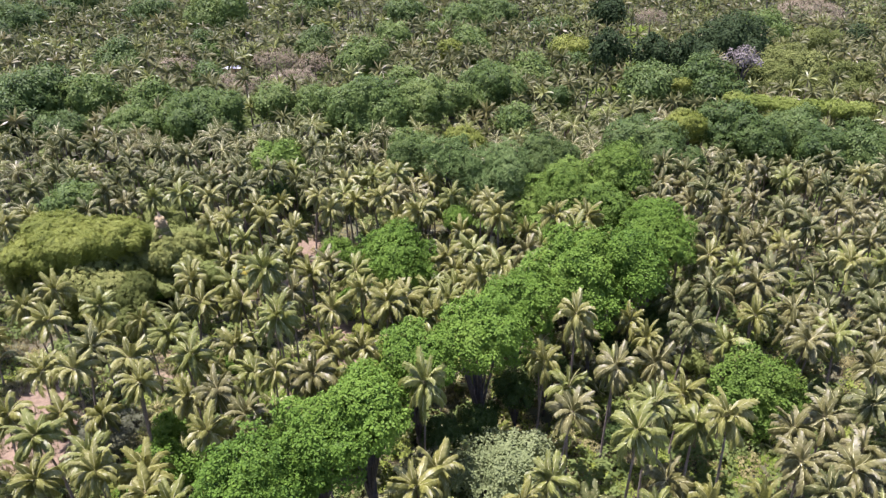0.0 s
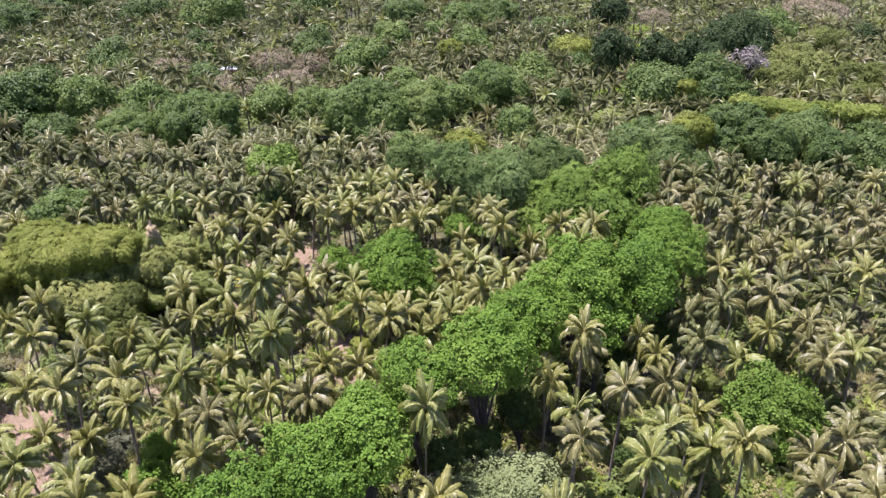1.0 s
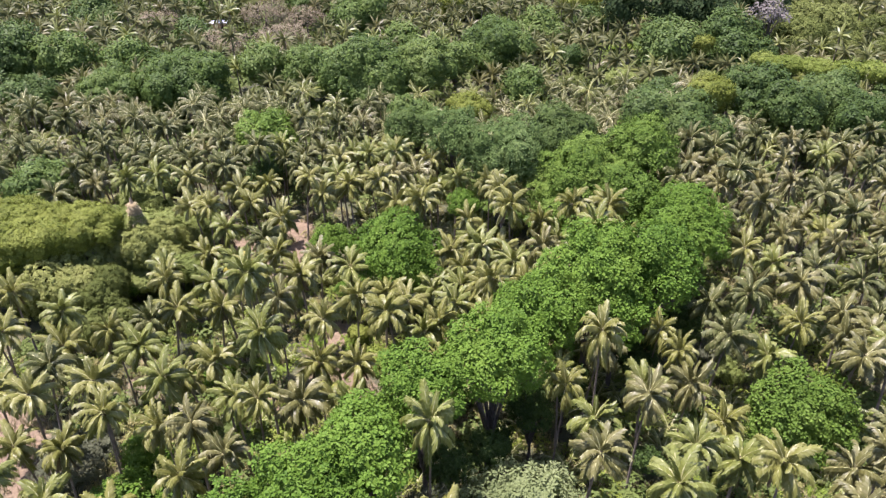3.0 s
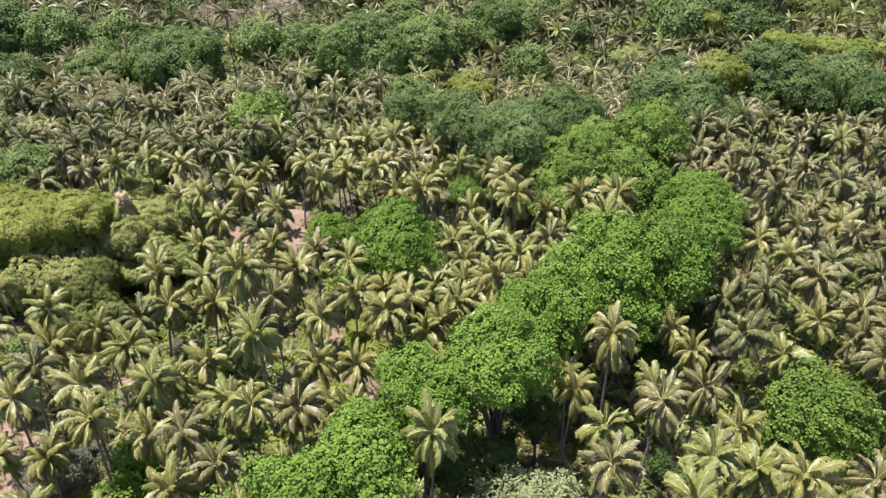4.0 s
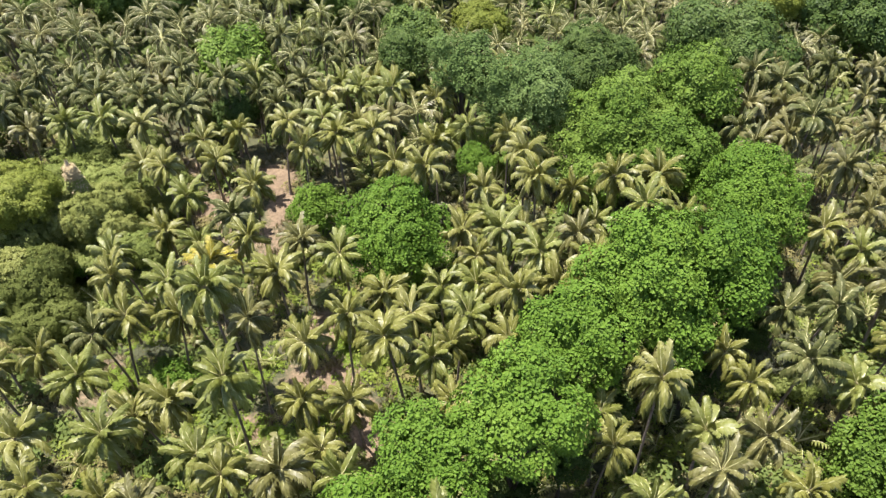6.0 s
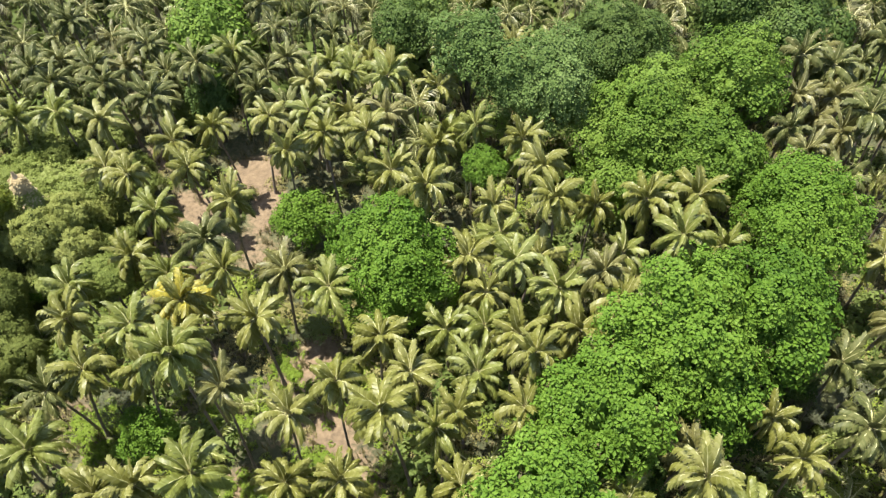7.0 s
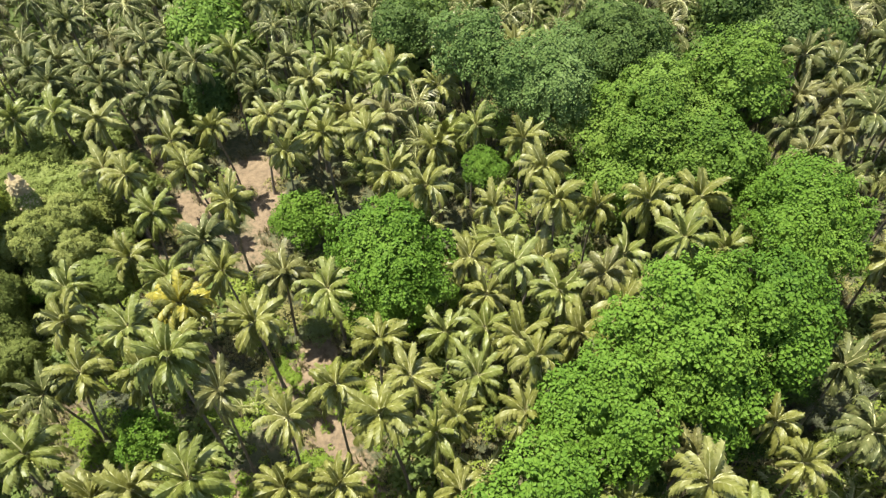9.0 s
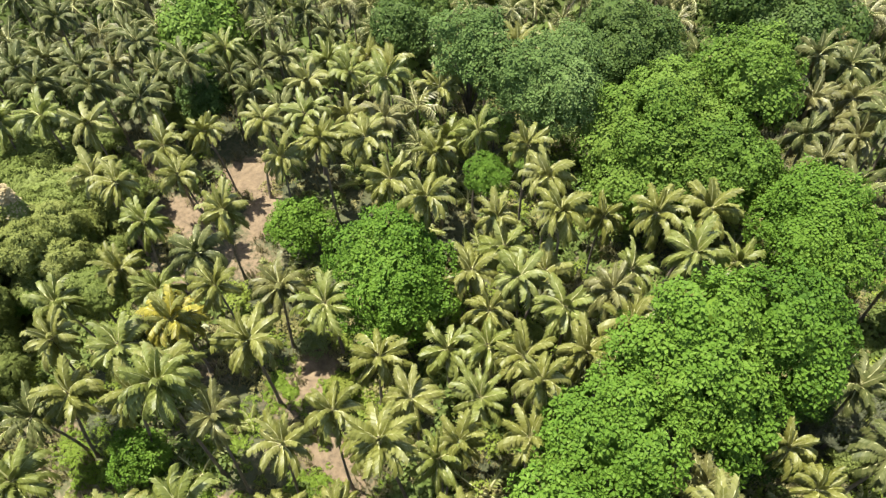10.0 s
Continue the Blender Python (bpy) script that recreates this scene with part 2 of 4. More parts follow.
def build_ground():
    xs, ys = steps(-120, 120, 1.6, 3500), steps(30, 230, 1.6, 3500)
    gx, gy = np.meshgrid(xs, ys)
    gz = ground_z(gx, gy)
    nx, ny = len(xs), len(ys)
    a = (np.arange(ny - 1)[:, None] * nx + np.arange(nx - 1)).ravel()
    me = tri_mesh("ground", np.stack([gx.ravel(), gy.ravel(), gz.ravel()], 1), np.stack([a, a + 1, a + nx + 1, a + nx], 1), [M_GROUND], smooth=True)
    soil = np.zeros(gx.shape)
    for x, y, w, d, s in BARE:
        soil = np.maximum(soil, s * np.exp(-((((gx - x) / w) ** 2 + ((gy - y) / d) ** 2)) ** 1.5))
    at = me.attributes.new("soil", "FLOAT", "POINT")
    at.data.foreach_set("value", soil.ravel().astype(np.float32))
    tagged(new("ground", me), "dry earth and grass under the palms with bare patches", "ground", kind="structure")


def soil_at(x, y):
    s = np.zeros(np.shape(x))
    for bx, by, w, d, k in BARE:
        s = np.maximum(s, k * np.exp(-((((x - bx) / w) ** 2 + ((y - by) / d) ** 2)) ** 1.5))
    return s


build_ground()


def tube(points, radii, sides=7):
    """A tapered tube along points: vertices and four-cornered faces."""
    pts = [Vector(p) for p in points]
    verts, faces = [], []
    for i, p in enumerate(pts):
        way = (pts[min(i + 1, len(pts) - 1)] - pts[max(i - 1, 0)]).normalized()
        side = way.cross(Vector((0.31, 0.95, 0.05))).normalized()
        up = side.cross(way)
        for k in range(sides):
            a = 2 * math.pi * k / sides
            verts.append(p + radii[i] * (math.cos(a) * side + math.sin(a) * up))
    for i in range(len(pts) - 1):
        for k in range(sides):
            b, c = i * sides + k, i * sides + (k + 1) % sides
            faces.append((b, c, c + sides, b + sides))
    return [tuple(v) for v in verts], faces


# ---- coconut palms
def frond_mesh(name, length, rise, bend, pairs, width, droop, seed, mats, twist=0.0, ribs=True):
    """One feathered palm leaf that grows along +x from the heart: a pale rib and pairs of leaflets."""
    r = random.Random(seed)
    spine, way, x, z, n = [], [], 0.0, 0.0, 9
    for i in range(n + 1):
        a = radians(rise - bend * (i / n) ** 1.25)
        spine.append(Vector((x, 0.12 * length * twist * (i / n) ** 2, z)))
        way.append(Vector((math.cos(a), 0, math.sin(a))))
        x, z = x + math.cos(a) * length / n, z + math.sin(a) * length / n

    def on(s):
        i = min(int(s * n), n - 1)
        f = s * n - i
        return spine[i].lerp(spine[i + 1], f), way[i].lerp(way[i + 1], f).normalized()

    verts, tris, index = [], [], []
    if ribs:
        for i in range(0, n + 1, 1 if n < 6 else 3):
            p, w = spine[i], way[i]
            up = Vector((-w.z, 0, w.x))
            b = 0.085 * (1 - 0.7 * i / n)
            k = len(verts)
            verts += [p + Vector((0, b, 0)), p + up * b * 0.9, p - Vector((0, b, 0))]
            if i:
                for j in (0, 1):
                    tris += [(k - 3 + j, k - 2 + j, k + 1 + j), (k - 3 + j, k + 1 + j, k + j)]
                    index += [1, 1]
    for q in range(pairs):
        s = 0.13 + 0.87 * (q + 0.5) / pairs
        p, w = on(s)
        up = Vector((-w.z, 0, w.x))
        size = length * 0.215 * (0.4 + 0.85 * math.sin(math.pi * min(1, 0.12 + 0.70 * s)) ** 0.8) * (1 - 0.2 * s)
        for side in (-1, 1):
            ln = size * r.uniform(0.82, 1.12)
            fwd = 0.62 + 0.8 * s * s + r.uniform(-0.1, 0.1)
            lift = 0.1 - droop * r.uniform(0.7, 1.4)
            d = (Vector((0, side, 0)) + w * fwd + up * lift).normalized()
            tip = p + d * ln + Vector((0, 0, -ln * droop * r.uniform(0.5, 1.0)))
            half_w = w * (width * 0.5 * r.uniform(0.85, 1.2))
            mid = p + d * ln * 0.55 + Vector((0, 0, -ln * 0.06))
            k = len(verts)
            if pairs > 9:
                verts += [p - half_w * 0.8, p + half_w * 0.8, mid - half_w, mid + half_w, tip]
                tris += [(k, k + 1, k + 3), (k, k + 3, k + 2), (k + 2, k + 3, k + 4)]
                index += [0, 0, 0]
            else:
                verts += [p - half_w, p + half_w, tip]
                tris += [(k, k + 1, k + 2)]
                index += [0]
    return tri_mesh(name, [tuple(v) for v in verts], tris, mats, index)


# rise, bend, droop of a leaf from the young upright to the old hanging ones
AGES = [(80, 26, 0.2), (66, 50, 0.35), (50, 70, 0.5), (33, 82, 0.6), (14, 82, 0.65), (-10, 66, 0.7), (-42, 40, 0.75)]


def frond_set(mats, dead_mats, pairs, width, seed):
    out = []
    for a, (rise, bend, droop) in enumerate(AGES):
        out.append([frond_mesh("frond", 3.6 * (0.8 if a == 0 else 1.0), rise + dv, bend + dv, pairs, width, droop, seed + 10 * a + v, mats, tw)
                    for v, (dv, tw) in enumerate(((0, 0.8), (7, -0.9)))])
    dead = [frond_mesh("frond", 2.9, -55 - 12 * v, 30, max(pairs - 4, 5), width * 1.1, 0.7, seed + 90 + v, dead_mats, 0.3) for v in (0, 1)]
    return out, dead


def crown_plan(seed, fullness=1.0):
    """Leaves of one crown: age, turn about the stem, size, roll."""
    r = random.Random(seed)
    out, turn = [], r.uniform(0, 360)
    for age, n in enumerate((2, 4, 5, 6, 6, 4, 3)):
        for _ in range(max(1, round(n * fullness * r.uniform(0.8, 1.15)))):
            turn += 137.5 + r.uniform(-22, 22)
            out.append((age, turn, r.uniform(0.85, 1.12), r.uniform(-35, 35)))
    for _ in range(r.choice((0, 1, 2, 3))):
        out.append((9, r.uniform(0, 360), r.uniform(0.8, 1.05), r.uniform(-25, 25)))
    return out


PALM_TONES = (M_PALM, M_PALM_GREEN, M_PALM_TAN, M_PALM_DARKENED)
FINE = [frond_set([m, M_RIB], [M_DEAD, M_DEAD], 22, 0.25, 100) for m in PALM_TONES]
YELLOW = frond_set([M_PALM_YELLOW, M_RIB], [M_DEAD, M_DEAD], 22, 0.25, 100)
COARSE = [frond_set([m, M_RIB], [M_DEAD, M_DEAD], 13, 0.34, 200) for m in PALM_TONES]


def palm_trunk(height, lean, seed):
    r = random.Random(seed)
    pts, radii = [], []
    for i in range(9):
        f = i / 8
        pts.append((lean * (f ** 1.5), 0.25 * math.sin(f * 3 + seed), f * height - 0.4 * (1 - f)))
        radii.append((0.23 - 0.1 * f ** 0.5) * (1.0 if i % 2 else 1.08) + (0.12 if i == 0 else 0))
    pts.append((lean * 1.03, 0.25 * math.sin(3 + seed), height + 0.35))
    radii.append(0.22)
    v, f = tube(pts, radii, 7)
    return tri_mesh("trunk", v, f, [M_PALM_BARK], smooth=True), Vector((lean, 0.25 * math.sin(3 + seed), height))


def frond_pose(heart, age, turn, size, roll):
    return Matrix.Translation(heart) @ pose(0, 0, 0, 0, 0, turn) @ Matrix.Translation((0.1, 0, 0)) @ pose(0, 0, 0, roll) @ Matrix.Diagonal((size, size, size, 1))


def palm_kind(height, lean, seed, fronds, split):
    """A palm to be copied: its stem and each leaf, or, for those farther away, the crown as one part."""
    me, heart = palm_trunk(height, lean, seed)
    top = new("coconut_palm")
    trunk = new("trunk", me)
    trunk.parent = top
    plan = crown_plan(seed, 1.0 if split else 0.9)
    green, dead = fronds
    if split:
        for age, turn, size, roll in plan:
            leaf = new("frond", (dead if age == 9 else green[age])[int(turn) % 2])
            leaf.parent = top
            leaf.matrix_basis = frond_pose(heart, age, turn, size, roll)
            if age == 9:
                leaf["label"] = "dead brown hanging frond"
    else:
        vs, ts, ix, k = [], [], [], 0
        for age, turn, size, roll in plan:
            src = (dead if age == 9 else green[age])[int(turn) % 2]
            m = frond_pose(heart, age, turn, size, roll)
            vs += [tuple(m @ v.co) for v in src.vertices]
            ts += [tuple(k + j for j in p.vertices) for p in src.polygons]
            ix += [2 if age == 9 else p.material_index for p in src.polygons]
            k += len(src.vertices)
        crown = new("crown", tri_mesh("crown", vs, ts, [*green[0][0].materials, M_DEAD], ix))
        crown.parent = top
    tagged(top, "coconut palm with a grey leaning stem and olive fronds", "palm tree", "coconut palms of the plantation")
    return top, heart


HEIGHTS = (9.0, 11.0, 12.6, 14.2, 16.5)
def kinds_of(sets, first, split):
    return [[palm_kind(h, ln, first + 31 * c + 11 * i + 5 * j, fronds, split) for i, h in enumerate(HEIGHTS) for j, ln in enumerate((0.6, 2.0))]
            for c, fronds in enumerate(sets)]


NEAR_KINDS, MID_KINDS = kinds_of(FINE, 0, True), kinds_of(COARSE, 300, False)
YELLOW_KIND = palm_kind(12.0, 0.9, 77, YELLOW, True)
PALMS = []
used = set()


def palm(x, y, heart_z, kinds=None, label=""):
    r = random.Random(round(x * 31 + y * 17, 1))
    z0 = float(ground_z(x, y))
    burnt = 0.45 if x > 33 and y > 95 else 0.35 if x > 38 else 0.07
    # deep: share of palms with the darkened leaf, highest at the right and far left
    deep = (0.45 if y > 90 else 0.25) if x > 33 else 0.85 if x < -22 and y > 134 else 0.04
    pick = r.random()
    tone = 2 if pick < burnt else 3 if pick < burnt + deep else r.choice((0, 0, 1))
    kinds = kinds or (NEAR_KINDS if y < 128 and abs(x) < 52 else MID_KINDS)[tone]
    best = sorted(kinds, key=lambda k: abs(k[1].z - (heart_z - z0)) + r.uniform(0, 1.6))[0]
    s = (heart_z - z0) / best[1].z
    turn = r.uniform(0, 360)
    c = r.uniform(0.8, 1.03)
    off = pose(0, 0, 0, 0, 0, turn) @ (best[1] * c)
    m = Matrix.Translation((x - off.x, y - off.y, z0)) @ pose(0, 0, 0, 0, 0, turn)
    size = Matrix.Diagonal((c, c, s, 1))
    if best[0].name in used:
        ob = copy_thing(best[0], m @ size)
    else:
        used.add(best[0].name)
        ob = best[0]
        ob.matrix_basis = m @ size
    if label:
        ob["label"] = label
    PALMS.append((x, y))
    return ob


def grove(places):
    for x, y, z in places:
        palm(x, y, z)


# ---- broadleaved trees and bushes
def rosettes(points, normals, size, leaves, r):
    """Whorls of leaves at points: each leaf a small wedge that springs from the twig's end."""
    n = len(points)
    nrm = normals + r.normal(0, 0.2, (n, 3))
    nrm /= np.linalg.norm(nrm, axis=1)[:, None]
    ref = np.where(np.abs(nrm[:, 2:3]) < 0.9, np.array([[0, 0, 1.0]]), np.array([[1.0, 0, 0]]))
    u = np.cross(nrm, ref)
    u /= np.linalg.norm(u, axis=1)[:, None]
    v = np.cross(nrm, u)
    verts, tris = [], []
    start = r.uniform(0, 2 * np.pi, n)
    sz = size * r.uniform(0.7, 1.25, n)
    for k in range(leaves):
        a = start + 2 * np.pi * k / leaves + r.normal(0, 0.25, n)
        d = np.cos(a)[:, None] * u + np.sin(a)[:, None] * v
        e = -np.sin(a)[:, None] * u + np.cos(a)[:, None] * v
        lift = r.uniform(-0.05, 0.38, n)[:, None]
        ln = (sz * r.uniform(0.75, 1.2, n))[:, None]
        far_end = points + d * ln + nrm * ln * (lift * 0.8 - 0.1)
        verts.append(np.stack([points + 0.04 * nrm, far_end + e * ln * 0.42, far_end - e * ln * 0.42], 1).reshape(-1, 3))
        tris.append(k * n * 3 + np.arange(n)[:, None] * 3 + [[0, 1, 2]])
    return np.concatenate(verts), np.concatenate(tris)


def leaf_heads(points, axes, reach, leaves, width, r, plain=False):
    """Domed heads of leaves at twig ends: leaves fan out from the upright middle to the drooping rim."""
    n = len(points)
    ax = axes + r.normal(0, 0.16, (n, 3))
    ax /= np.linalg.norm(ax, axis=1)[:, None]
    ref = np.where(np.abs(ax[:, 2:3]) < 0.9, np.array([[0, 0, 1.0]]), np.array([[1.0, 0, 0]]))
    u = np.cross(ax, ref)
    u /= np.linalg.norm(u, axis=1)[:, None]
    v = np.cross(ax, u)
    start = r.uniform(0, 2 * np.pi, n)
    big = reach * r.uniform(0.75, 1.25, n)
    verts, tris = [], []
    for k in range(leaves):
        th = (0.25 + 1.45 * math.sqrt((k + 0.5) / leaves)) * r.uniform(0.88, 1.12, n)
        a = start + 2.39996 * k + r.normal(0, 0.2, n)
        flat_way = np.cos(a)[:, None] * u + np.sin(a)[:, None] * v
        d = np.sin(th)[:, None] * flat_way + np.cos(th)[:, None] * ax
        face = np.cos(th)[:, None] * flat_way - np.sin(th)[:, None] * ax
        e = -np.sin(a)[:, None] * u + np.cos(a)[:, None] * v
        ln = (big * r.uniform(0.8, 1.15, n))[:, None]
        p0 = points + d * ln * 0.22
        tip = points + d * ln + face * ln * 0.3
        mid = points + d * ln * 0.72
        w = ln * width
        if plain:
            i = k * n * 3 + np.arange(n)[:, None] * 3
            verts.append(np.stack([p0 - face * ln * 0.2, tip + e * w, tip - e * w], 1).reshape(-1, 3))
            tris.append(i + [[0, 1, 2]])
        else:
            i = k * n * 4 + np.arange(n)[:, None] * 4
            low = face * ln * 0.08
            verts.append(np.stack([p0, mid + e * w + low, tip, mid - e * w + low], 1).reshape(-1, 3))
            tris.append(np.concatenate([i + [[0, 1, 2]], i + [[0, 2, 3]]], 0))
    return np.concatenate(verts), np.concatenate(tris)


def crown_mesh(seed, radius, spacing, leaves, shape, mat, plain):
    """A crown: lobes over a dome, each set with heads of leaves round a close inner mass of foliage."""
    squash, lobes, lump, hollow, width, hang = shape
    reach_down = 1.45 if squash > 0.78 else 1.2
    r = np.random.default_rng(seed)
    cs = [(0, 0, 0, 0.7)]
    for k in range(lobes):
        up = 1 - reach_down * (k + 0.5) / lobes + r.uniform(-0.06, 0.06)
        a, out = 2.39996 * k + r.uniform(-0.35, 0.35), r.uniform(0.5, 0.72)
        side = math.sqrt(max(0.0, 1 - up * up))
        cs.append((out * side * math.cos(a), out * side * math.sin(a), out * up, lump * r.uniform(0.68, 1.25)))
    cs = np.array(cs) * radius
    tall = np.array([1, 1, squash])
    pts, nrm = [], []
    for i, (x, y, z, rad) in enumerate(cs):
        n = max(8, int(4 * math.pi * rad * rad * (0.45 + 0.55 * squash) / spacing ** 2))
        k = np.arange(n) + 0.5
        ph, th = np.arccos(1 - 2 * k / n), np.pi * (1 + 5 ** 0.5) * k
        d = np.stack([np.cos(th) * np.sin(ph), np.sin(th) * np.sin(ph), np.cos(ph)], 1)
        p = np.array([x, y, z]) + d * rad
        ok = (d[:, 2] > -0.6) & (p[:, 2] > -0.8 * radius) & (r.uniform(size=n) > hollow)
        for j, (x2, y2, z2, r2) in enumerate(cs):
            if j != i:
                ok &= np.linalg.norm(p - [x2, y2, z2], axis=1) > r2 * 0.94
        pts.append(p[ok] * tall)
        nrm.append(d[ok] / tall)
    pts, nrm = np.concatenate(pts), np.concatenate(nrm)
    nrm /= np.linalg.norm(nrm, axis=1)[:, None]
    pts += r.normal(0, spacing * 0.2, pts.shape)
    way = Vector((seed * 3.7, 0, 0))
    rough = np.array([noise.noise(Vector(p) * 0.42 + way) + 0.6 * noise.noise(Vector(p) * 1.1 + way) for p in pts])
    pts += nrm * (np.maximum(rough, -0.42) * 1.15 + r.normal(0, 0.17, len(pts)))[:, None] * min(1.0, radius / 6)
    kept = r.uniform(size=len(pts)) < np.clip(1.35 + 1.6 * rough, 0.25, 1)
    pts, nrm = pts[kept], nrm[kept]
    axes = nrm * 0.9 + np.array([0, 0, 0.36])
    if hang:
        # creepers that hang from the rim
        rim = np.where(nrm[:, 2] < 0.3)[0]
        for step in range(1, hang + 1):
            part_of = rim[r.uniform(size=len(rim)) < 1.05 - step / (hang + 1)]
            drop = pts[part_of] * [0.99, 0.99, 1] - np.array([0, 0, spacing * 0.75 * step]) + r.normal(0, 0.15, (len(part_of), 3))
            pts, axes = np.concatenate([pts, drop]), np.concatenate([axes, nrm[part_of] + [0, 0, 0.15]])
    v, t = leaf_heads(pts, axes, spacing * 0.77, leaves, width, r, plain)
    if hollow < 0.12:
        rows, cols = 7, 12
        th, ph = np.meshgrid(np.linspace(0, 2 * np.pi, cols, endpoint=False), np.linspace(0.02, np.pi - 0.02, rows))
        ball = np.stack([np.cos(th) * np.sin(ph), np.sin(th) * np.sin(ph), np.cos(ph)], 2).reshape(-1, 3)
        i, j = np.meshgrid(np.arange(rows - 1), np.arange(cols), indexing="ij")
        a, b = (i * cols + j).ravel(), (i * cols + (j + 1) % cols).ravel()
        skin = np.concatenate([np.stack([a, a + cols, b], 1), np.stack([b, a + cols, b + cols], 1)])
        for x, y, z, rad in cs:
            wob = 1 + r.normal(0, 0.03, (len(ball), 1))
            within = max(0.3 * rad, 0.9 * rad - 0.5 * spacing - 0.6 * min(1.0, radius / 6))
            t = np.concatenate([t, skin + len(v)])
            v = np.concatenate([v, (np.array([x, y, z]) + ball * wob * within) * tall])
    return tri_mesh("crown", v, t, [mat]), cs * [1, 1, squash, 1]


def stem_mesh(height, centre, cs, radius, seed):
    """A tapered trunk with limbs that reach into the lobes of the crown."""
    r = random.Random(seed)
    fork = max(0.3, height * 0.45)
    v, f = tube([(0, 0, -0.4), (0.1, 0.05, fork * 0.5), (0, 0, fork), (0.1, 0, centre)], [radius * 0.085, radius * 0.06, radius * 0.05, radius * 0.02], 8)
    for x, y, z, rad in (() if height < 4.5 else cs[1:]):
        a = Vector((0, 0, fork * r.uniform(0.6, 0.95)))
        b = Vector((x, y, centre + z))
        m = a.lerp(b, 0.5) + Vector((0, 0, 0.08 * radius))
        v2, f2 = tube([a, m, b], [radius * 0.035, radius * 0.022, radius * 0.008], 5)
        f += [tuple(i + len(v) for i in q) for q in f2]
        v += v2
    return tri_mesh("trunk", v, f, [M_BARK], smooth=True)


SHAPES = {  # squash, lobes, lump, hollow, width of a leaf, hanging creepers
    "fresh": (0.96, 13, 0.36, 0.04, 0.27, 0), "green": (0.96, 13, 0.36, 0.04, 0.27, 0), "mid": (0.92, 10, 0.37, 0.04, 0.27, 0),
    "dark": (0.94, 10, 0.37, 0.04, 0.27, 0), "soft": (0.95, 11, 0.37, 0.05, 0.22, 0), "deep": (1.15, 10, 0.4, 0.02, 0.3, 0),
    "grey": (0.75, 14, 0.36, 0.08, 0.22, 0), "greybush": (0.7, 12, 0.34, 0.25, 0.2, 0), "lime": (0.5, 20, 0.34, 0.05, 0.26, 6),
    "drape": (0.8, 20, 0.3, 0.14, 0.34, 8),
    "lime_sheet": (0.3, 14, 0.38, 0.0, 0.3, 4),
    "pale": (0.65, 11, 0.4, 0.04, 0.26, 3), "thicket": (0.85, 20, 0.31, 0.14, 0.26, 7), "banana": (0.7, 9, 0.38, 0.13, 0.24, 0),
    "bare": (0.6, 12, 0.34, 0.2, 0.14, 0), "blossom": (0.8, 12, 0.34, 0.2, 0.2, 0),
}
FINE_LEAVED = ("drape", "lime", "lime_sheet", "pale", "thicket", "greybush", "bare")
TREES = []
CROWNS = {}


def broadleaf(kind, x, y, radius, height):
    mat, label, category, name = TONES[kind]
    shape = SHAPES[kind]
    r = random.Random(round(x * 13 + y * 7, 1))
    far = max(0.0, math.hypot(x, y - 45) - 45)
    grade = 0 if far < 60 else 1 if far < 135 else 2
    spacing, leaves = ((0.66, 10), (0.95, 11), (1.45, 9))[grade]
    if kind in FINE_LEAVED:
        spacing *= 0.66
    if radius < 4:
        spacing *= 0.75
    big = max(2, min(14, round(radius / (1.6 if radius < 9 else 2.5)) * (1.6 if radius < 9 else 2.5)))
    key = (kind, grade, round(big, 1), r.randrange(3 if grade == 0 else 2))
    if key not in CROWNS:
        CROWNS[key] = crown_mesh(len(CROWNS) * 5 + 1, big, spacing, leaves, shape, mat, grade > 0 or kind in FINE_LEAVED)
    me, cs = CROWNS[key]
    s = radius / big
    z0 = float(ground_z(x, y))
    top_local = float((cs[:, 2] + cs[:, 3] * shape[0]).max()) * s
    centre = max(height - z0 - top_local, 0.3 * radius * shape[0])
    ob = new(name)
    ob.location = (x, y, z0)
    trunk = new("trunk", stem_mesh(centre, centre, cs * s if category == "tree" else cs[:1], radius, int(abs(x * 10))))
    trunk.parent = ob
    crown = new("crown", me)
    crown.parent = ob
    crown.matrix_basis = Matrix.Translation((0, 0, centre)) @ pose(0, 0, 0, 0, 0, r.uniform(0, 360)) @ Matrix.Diagonal((s, s, s, 1))
    tagged(ob, label, category)
    TREES.append((x, y, radius, height))
    return ob


# broadleaved trees and bushes: kind, east, north, radius of the crown, height
broadleaf("fresh", -20.7, 54.9, 6.2, 21.0)
broadleaf("fresh", -14.6, 59.4, 6.5, 21.5)
broadleaf("fresh", -9.1, 62.0, 5.5, 22.0)
broadleaf("fresh", -3.5, 73.0, 5.8, 21.6)
broadleaf("fresh", 4.7, 77.6, 6.7, 22.6)
broadleaf("fresh", 10.7, 87.8, 6.3, 21.5)
broadleaf("fresh", 19.3, 94.4, 6.8, 23.6)
broadleaf("fresh", 28.9, 98.4, 7.0, 22.2)
broadleaf("fresh", 22.6, 91.4, 5.2, 18.0)
broadleaf("fresh", 37.3, 111.8, 7.3, 20.0)
broadleaf("green", 24.2, 127.6, 10.2, 20.5)
broadleaf("green", 35.4, 134.0, 7.2, 22.0)
broadleaf("green", 30.5, 122.6, 6.6, 18.0)
broadleaf("soft", 10.6, 135.5, 8.2, 22.0)
broadleaf("soft", 1.4, 140.5, 5.6, 22.0)
broadleaf("dark", 22.8, 146.0, 8.9, 21.0)
broadleaf("dark", 47.0, 153.5, 11.4, 19.5)
broadleaf("fresh", -9.4, 67.0, 5.2, 20.0)
broadleaf("fresh", -17.6, 57.1, 5.0, 18.5)
